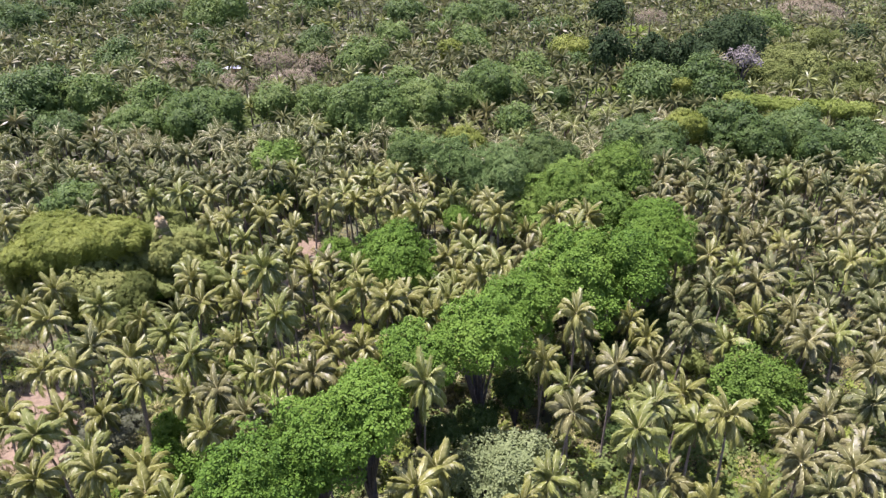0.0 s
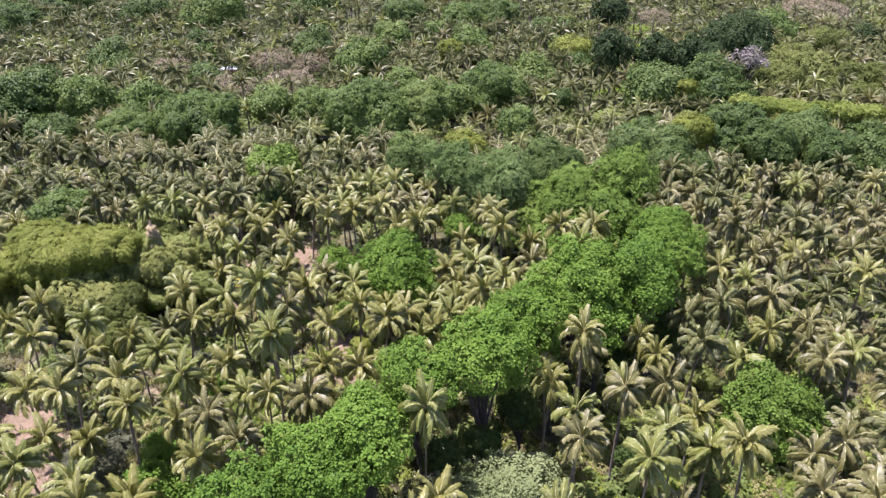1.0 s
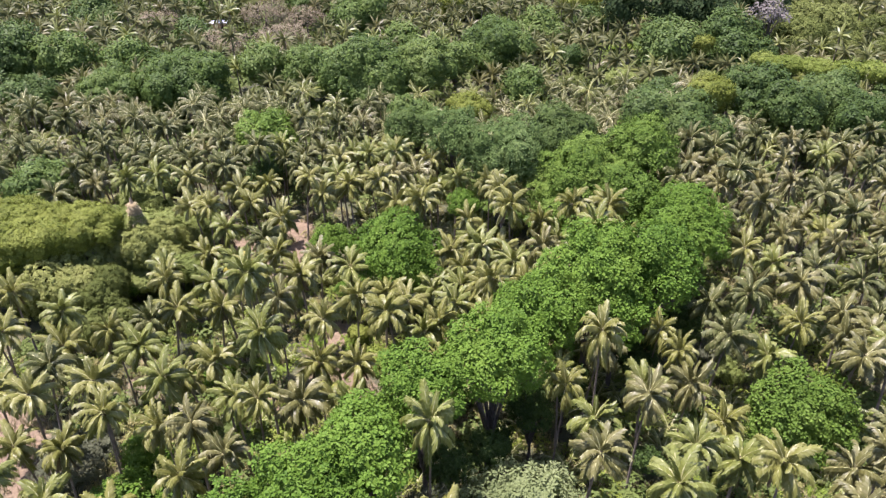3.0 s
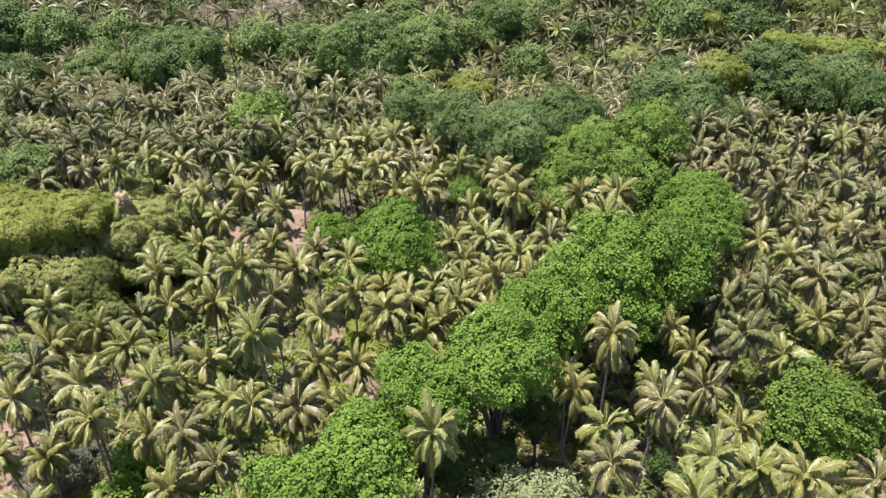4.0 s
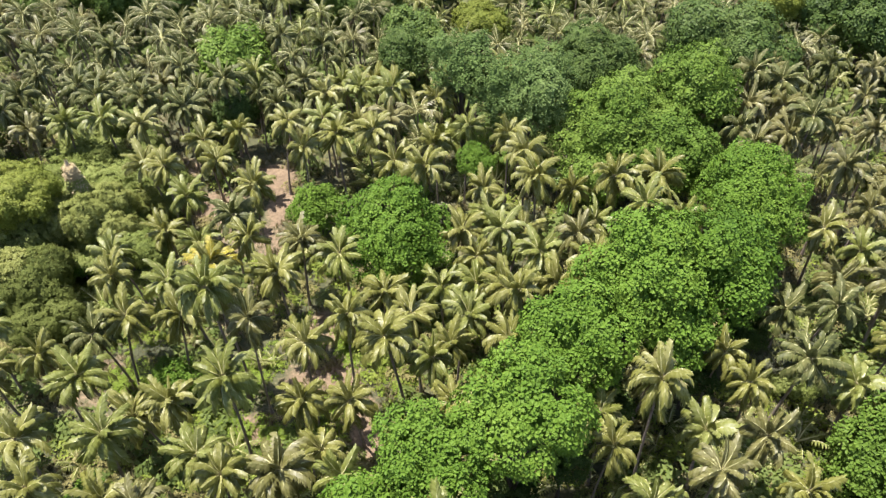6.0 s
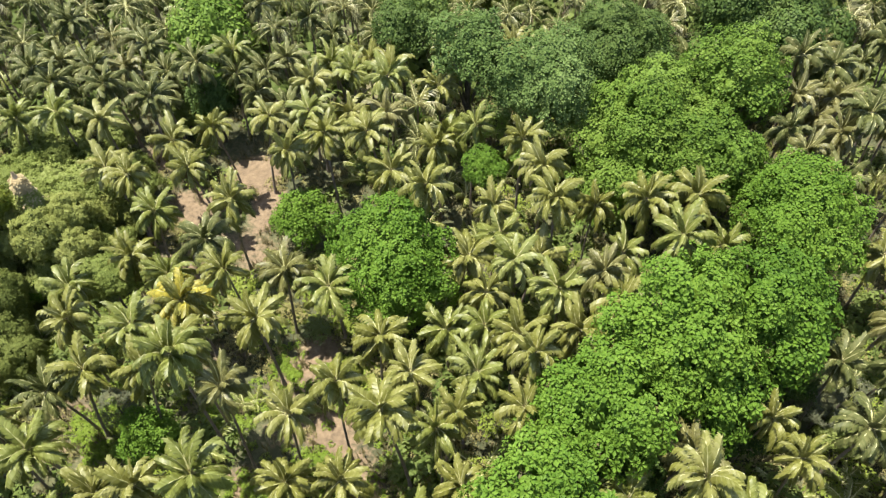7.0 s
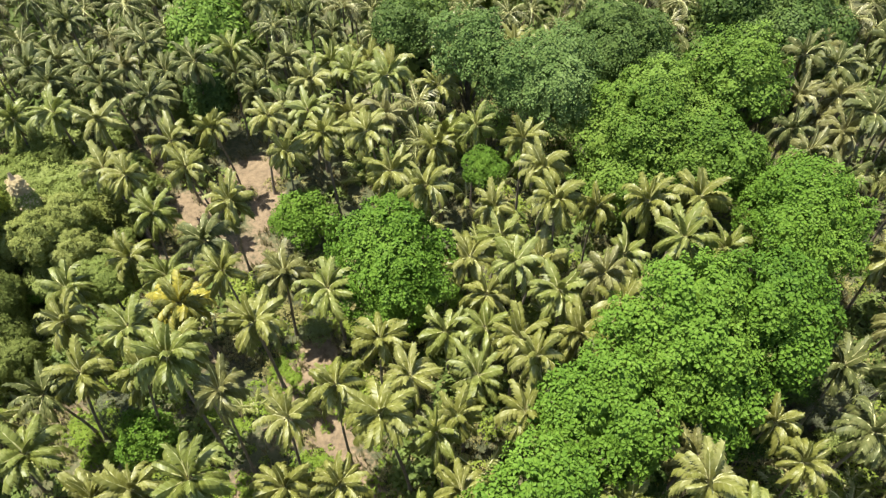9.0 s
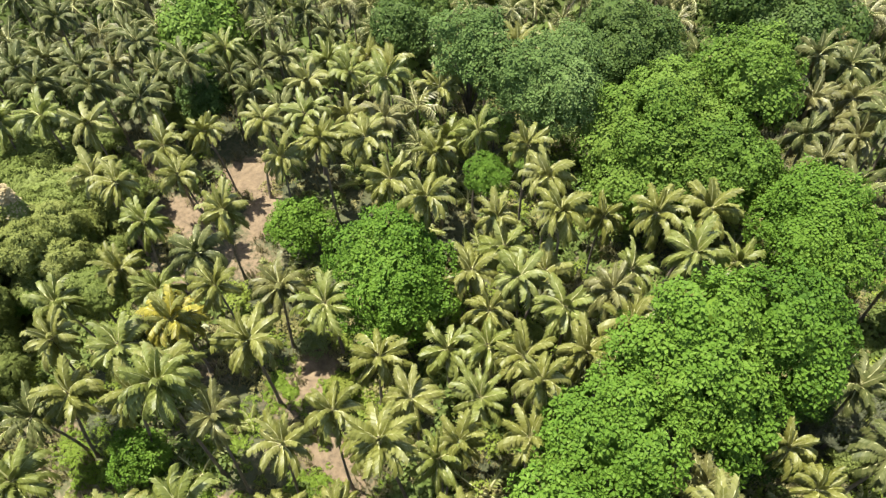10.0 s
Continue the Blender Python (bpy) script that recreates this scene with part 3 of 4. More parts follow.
broadleaf("fresh", -8.4, 109.4, 7.9, 17.5)
broadleaf("fresh", -20.6, 121.3, 4.1, 8.5)
broadleaf("fresh", 2.9, 122.4, 2.7, 14.5)
broadleaf("fresh", -5.8, 139.0, 2.9, 9.0)
broadleaf("green", -38.2, 156.0, 6.8, 15.5)
broadleaf("dark", -35.6, 142.7, 3.9, 11.0)
broadleaf("dark", -8.2, 149.5, 4.7, 18.0)
broadleaf("green", 44.2, 79.0, 7.0, 11.6)
# Low dark trees, most added to stand for the black shade under the belt.
broadleaf("dark", -0.3, 72.0, 3.0, 8.0)
broadleaf("dark", 4.4, 73.4, 2.8, 8.5)
broadleaf("dark", 10.0, 79.6, 3.2, 9.5)
broadleaf("dark", 15.0, 84.6, 3.2, 9.5)
broadleaf("dark", 25.8, 90.2, 3.2, 9.0)
broadleaf("dark", 33.5, 96.0, 3.0, 9.0)
broadleaf("dark", 5.6, 78.5, 2.7, 5.0)
broadleaf("dark", 24.1, 74.9, 2.0, 4.0)
broadleaf("mid", -76.4, 133.4, 5.9, 15.0)
broadleaf("grey", 7.6, 66.8, 7.2, 9.6)
broadleaf("greybush", -2.8, 65.6, 3.2, 8.0)
broadleaf("dark", -119.2, 207.0, 12.5, 20.0)
broadleaf("mid", -103.9, 209.8, 9.0, 17.0)
broadleaf("mid", -83.1, 188.2, 9.3, 15.0)
broadleaf("mid", -63.6, 189.0, 12.6, 18.0)
broadleaf("mid", -46.5, 199.5, 7.2, 16.5)
broadleaf("mid", -35.3, 198.9, 7.9, 16.0)
broadleaf("mid", -19.0, 187.2, 12.9, 22.0)
broadleaf("mid", -5.4, 190.9, 9.2, 20.0)
broadleaf("mid", -6.2, 160.9, 5.9, 16.0)
broadleaf("mid", 15.5, 215.0, 10.0, 17.0)
broadleaf("mid", 19.2, 182.5, 5.2, 15.0)
broadleaf("mid", 3.2, 200.8, 6.3, 16.0)
broadleaf("dark", 63.3, 216.9, 10.8, 16.0)
broadleaf("dark", 82.5, 220.3, 12.3, 18.0)
broadleaf("dark", 70.7, 169.1, 8.3, 19.0)
broadleaf("dark", 76.4, 163.6, 7.4, 17.0)
broadleaf("dark", 87.9, 172.6, 8.5, 17.0)
broadleaf("dark", 89.7, 160.4, 7.5, 15.0)
broadleaf("dark", 100.8, 158.9, 6.6, 15.0)
broadleaf("mid", -83.5, 208.4, 8.7, 16.0)
broadleaf("dark", -100.6, 183.4, 6.5, 14.0)
broadleaf("lime", 5.3, 166.5, 5.8, 14.5)
broadleaf("lime", 71.5, 211.4, 3.0, 13.0)
broadleaf("pale", 45.0, 190.5, 4.2, 11.0)
broadleaf("lime", 59.5, 167.5, 5.0, 17.0)
broadleaf("lime_sheet", 79.5, 190.0, 3.6, 14.6)
broadleaf("lime_sheet", 85.0, 187.4, 4.2, 14.6)
broadleaf("lime_sheet", 91.0, 184.8, 4.2, 14.6)
broadleaf("lime_sheet", 97.0, 182.8, 4.2, 14.6)
broadleaf("lime_sheet", 103.0, 181.2, 4.0, 14.6)
broadleaf("lime_sheet", 108.5, 180.0, 3.4, 14.6)
broadleaf("dark", -117.1, 264.2, 9.9, 15.0)
broadleaf("dark", -189.2, 332.7, 15.9, 16.0)
broadleaf("dark", -134.2, 349.2, 12.7, 15.0)
broadleaf("mid", -99.2, 336.7, 15.9, 15.0)
broadleaf("dark", -46.7, 276.6, 9.0, 16.0)
broadleaf("mid", -27.7, 254.7, 10.2, 16.0)
broadleaf("dark", -58.3, 354.7, 13.6, 16.0)
broadleaf("dark", -14.7, 333.0, 10.1, 15.0)
broadleaf("mid", 11.0, 276.9, 8.9, 15.0)
broadleaf("dark", 23.6, 337.9, 14.1, 15.0)
broadleaf("lime", 47.3, 266.0, 7.0, 13.0)
broadleaf("deep", 55.1, 236.2, 6.3, 22.0)
broadleaf("deep", 69.2, 236.7, 6.0, 20.0)
broadleaf("deep", 80.1, 234.4, 6.4, 20.0)
broadleaf("deep", 103.0, 260.4, 13.2, 22.0)
broadleaf("deep", 70.8, 310.0, 7.2, 20.0)
broadleaf("bare", 81.8, 287.8, 6.8, 18.0)
broadleaf("bare", -94.0, 254.3, 8.7, 10.0)
broadleaf("bare", -59.0, 260.1, 8.2, 11.0)
broadleaf("bare", -44.6, 256.4, 7.2, 10.0)
broadleaf("bare", -49.8, 241.7, 11.4, 9.0)
broadleaf("bare", -67.6, 236.1, 8.5, 9.0)
broadleaf("blossom", 95.5, 227.0, 5.6, 18.0)
broadleaf("mid", 10.3, 321.0, 12.2, 15.0)
broadleaf("lime", 4.5, 272.0, 5.6, 11.0)
broadleaf("thicket", 119.4, 243.5, 12.5, 13.0)
broadleaf("thicket", 144.9, 277.6, 10.7, 12.0)
broadleaf("thicket", 133.4, 232.7, 10.3, 12.0)
broadleaf("dark", 106.8, 174.9, 6.4, 13.0)
broadleaf("bare", 166.8, 336.1, 17.0, 12.0)
broadleaf("mid", 29.8, 235.0, 8.2, 15.0)
broadleaf("thicket", 106.7, 230.9, 9.8, 12.0)
broadleaf("dark", -123.9, 199.1, 8.1, 15.0)
broadleaf("mid", 130.1, 295.7, 11.0, 15.0)
broadleaf("mid", -17.7, 292.4, 8.9, 14.0)
broadleaf("dark", -179.5, 367.9, 13.9, 14.0)
broadleaf("lime", -68.2, 114.6, 9.3, 17.0)
broadleaf("lime", -60.0, 116.7, 6.7, 16.0)
broadleaf("lime", -72.3, 110.8, 5.4, 15.0)
broadleaf("thicket", -60.0, 114.4, 6.5, 12.0)
broadleaf("thicket", -73.4, 112.6, 6.1, 11.0)
broadleaf("drape", -63.0, 108.0, 6.3, 12.0)
broadleaf("drape", -50.3, 115.4, 3.4, 12.6)
broadleaf("drape", -54.2, 116.0, 3.0, 11.6)
broadleaf("drape", -48.2, 118.6, 3.2, 12.2)
broadleaf("drape", -46.6, 114.6, 2.8, 10.2)
broadleaf("pale", -51.5, 126.9, 6.9, 9.0)
broadleaf("pale", -58.6, 128.4, 5.3, 9.0)
broadleaf("pale", -45.1, 128.8, 4.5, 8.0)
broadleaf("pale", -58.6, 138.6, 4.9, 8.0)
broadleaf("thicket", -45.7, 115.9, 3.2, 8.0)
broadleaf("pale", -40.9, 109.1, 2.9, 11.0)
broadleaf("pale", -50.5, 118.0, 5.0, 10.0)
broadleaf("pale", -57.0, 134.1, 4.9, 9.0)
broadleaf("pale", -55.9, 126.4, 3.9, 8.0)
broadleaf("pale", -41.1, 144.4, 2.9, 6.0)
broadleaf("pale", -61.9, 140.6, 3.1, 6.0)
broadleaf("pale", -53.6, 134.3, 2.9, 6.0)
broadleaf("pale", -52.1, 126.9, 3.5, 7.0)
broadleaf("pale", -53.0, 117.4, 3.5, 8.0)
broadleaf("pale", -46.4, 117.1, 2.7, 7.0)
broadleaf("pale", -45.3, 130.8, 2.0, 5.0)
broadleaf("pale", -50.8, 112.8, 2.9, 6.0)
broadleaf("pale", -43.5, 119.3, 1.9, 5.0)
broadleaf("pale", -50.3, 139.9, 2.0, 5.0)
broadleaf("pale", -57.1, 116.9, 4.1, 8.0)
broadleaf("pale", -64.0, 128.0, 3.6, 7.0)
broadleaf("fresh", -17.3, 111.2, 1.5, 4.0)
broadleaf("greybush", -37.8, 95.4, 2.5, 5.0)
broadleaf("fresh", -33.5, 92.6, 3.3, 6.0)
broadleaf("lime", -13.9, 99.6, 1.5, 4.0)
broadleaf("banana", 4.6, 136.5, 2.6, 8.5)
broadleaf("banana", 8.4, 130.5, 2.2, 8.5)
broadleaf("banana", 12.0, 127.8, 2.0, 8.0)
broadleaf("banana", 15.4, 126.4, 1.8, 7.5)
broadleaf("banana", 15.6, 119.4, 1.6, 7.0)
broadleaf("grey", -17.2, 105.5, 1.8, 4.0)
broadleaf("pale", 6.8, 104.9, 1.8, 6.0)
broadleaf("greybush", 37.1, 93.4, 2.6, 6.0)
broadleaf("greybush", 35.8, 96.0, 2.3, 5.0)
broadleaf("pale", 39.0, 91.2, 2.3, 4.0)
broadleaf("greybush", 41.1, 95.7, 2.3, 5.0)
broadleaf("pale", -52.3, 117.4, 2.8, 11.0)
broadleaf("lime", -56.7, 116.8, 3.2, 15.0)
broadleaf("thicket", -53.1, 130.6, 2.4, 10.0)
broadleaf("mid", -77.2, 139.9, 5.1, 13.0)
broadleaf("fresh", -51.6, 111.3, 1.8, 5.0)
broadleaf("thicket", -54.5, 105.4, 4.4, 9.0)
broadleaf("thicket", -50.2, 101.2, 2.9, 7.0)
broadleaf("thicket", -53.6, 100.3, 3.4, 7.0)
broadleaf("thicket", -65.1, 109.0, 5.2, 10.0)
broadleaf("drape", -58.1, 107.9, 4.6, 10.0)
broadleaf("thicket", -53.6, 108.1, 3.2, 10.0)
broadleaf("greybush", -47.8, 76.7, 5.1, 5.0)
broadleaf("fresh", -39.1, 77.3, 3.3, 5.0)
broadleaf("fresh", -37.2, 68.5, 5.4, 4.0)
broadleaf("lime", -41.3, 67.7, 3.2, 4.0)

# coconut palms whose places are known: east, north, height of the heart
grove([
    (-3.4, 56.2, 13.0), (45.2, 57.8, 13.0), (-45.7, 57.9, 13.0), (20.8, 58.8, 18.2), (-39.2, 58.9, 13.0), (40.4, 59.9, 12.1),
    (31.7, 61.4, 17.8), (-27.8, 63.7, 14.4), (-48.4, 64.0, 14.0), (24.1, 64.0, 15.3), (15.1, 65.3, 15.2), (-2.3, 66.1, 16.9),
    (-23.9, 66.4, 15.4), (30.9, 67.4, 11.2), (52.9, 68.3, 13.0), (-54.3, 68.6, 13.0), (15.3, 69.9, 15.2), (-28.3, 70.1, 15.3),
    (21.5, 72.2, 16.4), (-38.8, 72.4, 15.4), (-21.5, 72.8, 14.9), (-11.6, 72.9, 15.1), (-17.1, 74.1, 14.4), (52.4, 74.3, 7.7),
    (56.8, 75.7, 13.0), (13.4, 75.7, 13.8), (-48.9, 75.8, 14.9), (-25.6, 76.9, 12.5), (-42.0, 77.6, 15.2), (-33.9, 77.8, 14.9),
])
grove([
    (28.7, 78.0, 11.6), (-55.7, 79.5, 11.3), (17.6, 80.1, 17.4), (-22.5, 81.1, 16.5), (51.0, 81.7, 12.9), (-49.5, 82.0, 13.3),
    (61.6, 82.4, 12.5), (-29.6, 82.8, 12.4), (-11.8, 83.5, 11.4), (-16.5, 83.5, 11.5), (55.7, 83.6, 12.2), (28.9, 84.5, 11.2),
    (41.4, 85.6, 9.5), (-40.0, 86.3, 12.5), (36.2, 87.1, 12.1), (-3.3, 87.5, 13.1), (-8.1, 87.7, 16.4), (64.3, 87.9, 13.0),
    (27.5, 88.0, 11.5), (-58.3, 88.1, 13.7), (-16.5, 88.3, 15.3), (4.6, 88.3, 15.0), (-1.1, 88.7, 13.4), (46.5, 89.0, 12.0),
    (-44.9, 89.0, 12.5), (-22.2, 90.0, 16.5), (-12.1, 90.3, 15.6), (-26.3, 91.4, 17.7), (39.9, 91.7, 15.1), (-64.2, 92.2, 13.0),
])
grove([
    (5.7, 92.3, 16.4), (-5.7, 92.7, 14.6), (0.6, 92.8, 14.1), (-41.2, 92.9, 11.2), (54.2, 92.9, 10.6), (-53.1, 93.5, 12.7),
    (-26.6, 94.0, 16.4), (66.0, 94.2, 13.0), (36.2, 94.5, 12.1), (-37.9, 94.8, 12.1), (-31.6, 94.9, 12.7), (5.1, 97.3, 12.9),
    (50.1, 97.9, 12.5), (11.1, 98.1, 13.3), (-21.1, 98.7, 15.2), (-9.1, 98.8, 11.1), (1.7, 99.2, 12.4), (-34.1, 99.4, 13.4),
    (-2.2, 99.6, 10.9), (15.2, 99.8, 15.1), (-40.9, 100.3, 12.6), (60.6, 100.4, 10.6), (54.0, 101.7, 12.2), (67.3, 102.7, 13.0),
    (13.6, 102.8, 15.0), (9.4, 102.9, 13.8), (-30.2, 103.2, 11.7), (48.4, 103.3, 12.5), (2.0, 103.7, 11.6), (-14.8, 105.1, 11.3),
])
grove([
    (16.4, 105.6, 15.8), (21.9, 105.7, 15.8), (5.0, 105.8, 14.0), (-43.6, 105.8, 10.9), (-26.1, 106.0, 13.3), (27.3, 106.3, 15.7),
    (-19.7, 107.0, 12.2), (-32.4, 107.4, 11.4), (8.3, 108.3, 12.4), (0.5, 108.4, 12.2), (60.1, 108.7, 12.5), (-28.5, 110.4, 13.1),
    (18.9, 110.4, 18.6), (-38.2, 110.9, 10.1), (53.2, 111.0, 12.5), (9.4, 111.0, 17.0), (24.9, 111.5, 17.8), (4.1, 111.7, 12.3),
    (75.7, 112.4, 12.5), (69.8, 112.5, 12.5), (-4.2, 113.7, 16.6), (15.1, 114.5, 12.4), (3.4, 114.8, 13.0), (50.2, 115.0, 14.9),
    (8.5, 116.0, 17.0), (66.5, 116.1, 12.5), (-27.0, 116.6, 13.0), (-36.4, 116.6, 12.0), (60.3, 119.2, 10.8), (39.5, 119.3, 16.2),
])
grove([
    (-8.4, 120.4, 14.4), (-81.6, 120.9, 12.5), (-40.3, 121.3, 13.7), (-33.8, 123.0, 12.9), (7.4, 123.7, 16.0), (-44.5, 124.1, 12.0),
    (39.6, 124.9, 14.4), (-3.2, 125.1, 13.1), (76.5, 125.2, 12.5), (-21.6, 125.2, 12.8), (-11.6, 125.8, 15.5), (1.9, 127.1, 14.4),
    (-36.5, 127.7, 13.1), (48.6, 127.9, 11.3), (-17.2, 128.0, 14.1), (51.4, 128.4, 14.6), (60.8, 128.5, 12.9), (-32.5, 130.8, 11.8),
    (68.8, 130.8, 10.8), (-9.5, 131.1, 13.5), (-46.4, 131.4, 13.4), (-24.9, 132.1, 13.5), (46.9, 132.6, 11.6), (43.7, 132.8, 14.1),
    (77.8, 132.9, 13.0), (-52.7, 133.0, 13.4), (-58.7, 133.5, 12.5), (49.6, 133.8, 13.0), (-41.3, 136.4, 13.1), (-9.5, 137.2, 15.3),
])
grove([
    (-2.8, 137.3, 13.9), (87.1, 137.6, 12.5), (-85.7, 138.1, 12.5), (71.5, 138.1, 12.5), (50.7, 139.2, 14.0), (45.9, 139.3, 15.1),
    (-48.7, 139.8, 12.9), (-20.0, 139.9, 12.7), (-56.4, 140.7, 12.6), (-68.8, 141.5, 12.5), (-14.7, 141.8, 12.7), (-36.2, 142.4, 13.8),
    (-79.5, 143.7, 12.5), (67.7, 144.4, 12.5), (-31.7, 144.4, 11.1), (51.4, 145.0, 12.5), (-27.8, 145.8, 10.8), (-42.3, 146.0, 10.1),
    (62.0, 146.8, 12.5), (-25.0, 148.7, 10.9), (-18.4, 153.2, 11.8), (-71.1, 154.3, 12.5), (-48.7, 154.8, 11.1), (-22.3, 155.9, 12.5),
    (-58.7, 156.2, 12.5), (-30.2, 159.7, 12.5), (-101.4, 160.0, 12.5), (-82.1, 161.8, 12.5), (-91.7, 167.4, 12.5), (-102.3, 167.9, 12.5),
])
palm(-30.2, 103.2, 11.7, [YELLOW_KIND], "coconut palm with yellowed fronds among green ones")

# bushes and small trees in the rougher land behind
rb = random.Random(12)
for _ in range(66):
    y = rb.uniform(178, 340)
    x = rb.uniform(-0.5 * y, 0.6 * y)
    if x < 0 and rb.random() < 0.45 or in_open(x, y) or in_open(x - 2, y + 8) or in_open(x + 2, y + 8) or any((x - a) ** 2 + (y - b) ** 2 < (0.8 * rad + 3) ** 2 for a, b, rad, h in TREES):
        continue
    broadleaf(rb.choice(("dark", "dark", "deep", "thicket") if x > 50 else ("mid", "dark", "dark", "thicket")), x, y, rb.uniform(3.5, 7.0), rb.uniform(7, 13))

# ---- the rest of the plantation, scattered between the known plants
def well_known(x, y):
    """The stretch in which nearly every palm is known one by one."""
    return 88 < y < (127 if -27 < x < 12 else 138) and -46 < x < 44


def free_places(x0, x1, y0, y1, gap, seed, tree_gap, test=None):
    r = random.Random(seed)
    cell, grid, out = gap, {}, []
    for x, y in PALMS:
        grid.setdefault((int(x // cell), int(y // cell)), []).append((x, y))
    for _ in range(int((x1 - x0) * (y1 - y0) / gap ** 2 * 5)):
        x, y = r.uniform(x0, x1), r.uniform(y0, y1)
        if abs(x) > 0.63 * y + 18 or (test and not test(x, y)):
            continue
        if any((x - a) ** 2 + (y - b) ** 2 < (rad * tree_gap) ** 2 for a, b, rad, h in TREES):
            continue
        cx, cy = int(x // cell), int(y // cell)
        if any((x - a) ** 2 + (y - b) ** 2 < gap ** 2 for i in (-1, 0, 1) for j in (-1, 0, 1) for a, b in grid.get((cx + i, cy + j), ())):
            continue
        grid.setdefault((cx, cy), []).append((x, y))
        out.append((x, y))
    return out


for x, y in sorted(free_places(-85, 95, 50, 150, 4.6, 5, 1.05, lambda x, y: soil_at(np.array(x), np.array(y)) < 0.35 and not in_open(x, y) and not well_known(x, y)), key=lambda p: p[1])[:325 - len(PALMS)]:
    palm(x, y, random.Random(x).uniform(9.5, 12.5))


for ob in [k[0] for group in (*NEAR_KINDS, *MID_KINDS) for k in group]:
    if ob.name not in used:
        for o in (*ob.children_recursive, ob):
            bpy.data.objects.remove(o)


def joined(name, templates, places, mats, label, category):
    """Many plants as one mesh: each template (vertices, triangles, material numbers) set at (x, y, z, turn, size)."""
    vs, ts, ix, k = [], [], [], 0
    for n, (x, y, z, turn, size) in enumerate(places):
        v, t, m = templates[n % len(templates)]
        c, s = math.cos(turn) * size, math.sin(turn) * size
        vs.append(np.stack([v[:, 0] * c - v[:, 1] * s + x, v[:, 0] * s + v[:, 1] * c + y, v[:, 2] * size + z], 1))
        ts.append(t + k)
        ix.append(m)
        k += len(v)
    ob = new(name, tri_mesh(name, np.concatenate(vs), np.concatenate(ts), mats, np.concatenate(ix)))
    return tagged(ob, label, category, kind="stuff")


def ribbon_frond(length, rise, bend, droop):
    """A leaf too far off to show its leaflets: a keeled blade that arches over and hangs at both sides."""
    v, t, x, z = [], [], 0.0, 0.0
    for i, w in enumerate((0.08, 0.27, 0.27, 0.03)):
        a = radians(rise - bend * (i / 3) ** 1.25)
        v += [(x, -w, z - 2.8 * w * droop), (x, 0, z), (x, w, z - 2.8 * w * droop)]
        x, z = x + math.cos(a) * length / 3, z + math.sin(a) * length / 3
        if i:
            k = 3 * i - 3
            t += [(k, k + 1, k + 4), (k, k + 4, k + 3), (k + 1, k + 2, k + 5), (k + 1, k + 5, k + 4)]
    return tri_mesh("frond", v, t, [M_PALM])


def far_palm_template(seed, pairs, width, ribs, heart, tone, fullness=0.75):
    plan = crown_plan(seed, 0.85 if ribs else fullness)
    vs, ts, ix, k = [], [], [], 0
    for age, turn, size, roll in plan:
        rise, bend, droop = AGES[min(age, 6)]
        src = frond_mesh("frond", 3.4, rise, bend, pairs, width, droop, seed + int(turn), [M_PALM, M_RIB], 0.5) if ribs else ribbon_frond(3.6, rise, bend * 1.05, droop)
        m = frond_pose(Vector((0.3, 0, heart)), age, turn, size, roll)
        vs += [tuple(m @ v.co) for v in src.vertices]
        ts += [tuple(k + j for j in p.vertices) for p in src.polygons]
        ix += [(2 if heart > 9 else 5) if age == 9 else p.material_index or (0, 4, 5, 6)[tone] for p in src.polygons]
        k += len(src.vertices)
        bpy.data.meshes.remove(src)
    tv, tf = tube([(0, 0, -0.5), (0.2, 0.1, heart / 2), (0.3, 0, heart)], [0.26, 0.18, 0.15], 4)
    vs += tv
    for q in tf:
        ts += [(k + q[0], k + q[1], k + q[2]), (k + q[0], k + q[2], k + q[3])]
        ix += [3, 3]
    return np.array(vs), np.array(ts), np.array(ix)


def set_down(places, seed):
    r = random.Random(seed)
    return [(x, y, float(ground_z(x, y)), r.uniform(0, 6.28), r.uniform(0.7, 1.2)) for x, y in places]


def palms_may_stand(x, y):
    return soil_at(np.array(x), np.array(y)) < 0.3 and not in_open(x, y) and not well_known(x, y)


PALM_MATS = [M_PALM, M_RIB, M_DEAD, M_PALM_BARK, M_PALM_GREEN, M_PALM_TAN, M_PALM_DARKENED]
behind = free_places(-150, 150, 42, 178, 4.3, 8, 1.12, lambda x, y: palms_may_stand(x, y) and (y > 118 or abs(x) > 62))
# Most templates take the darkened leaf, so the far palms come out darker.
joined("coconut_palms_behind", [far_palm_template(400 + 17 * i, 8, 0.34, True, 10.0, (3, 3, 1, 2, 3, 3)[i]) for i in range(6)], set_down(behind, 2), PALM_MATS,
       "coconut palms standing close together behind the tall trees", "palm trees")
PALMS.extend(behind)
distant = free_places(-290, 290, 178, 440, 4.5, 9, 1.1, lambda x, y: not in_open(x, y))
FAR_PALM_WORDS = "distant coconut palms standing close together", "palm trees"
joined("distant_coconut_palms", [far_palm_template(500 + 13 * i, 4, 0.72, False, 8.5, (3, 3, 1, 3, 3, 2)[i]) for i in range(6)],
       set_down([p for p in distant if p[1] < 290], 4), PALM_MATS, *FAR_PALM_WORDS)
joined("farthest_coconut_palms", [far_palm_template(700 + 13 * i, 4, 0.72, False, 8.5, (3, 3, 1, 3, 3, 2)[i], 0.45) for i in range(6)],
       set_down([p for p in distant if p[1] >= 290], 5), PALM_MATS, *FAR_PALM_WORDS)


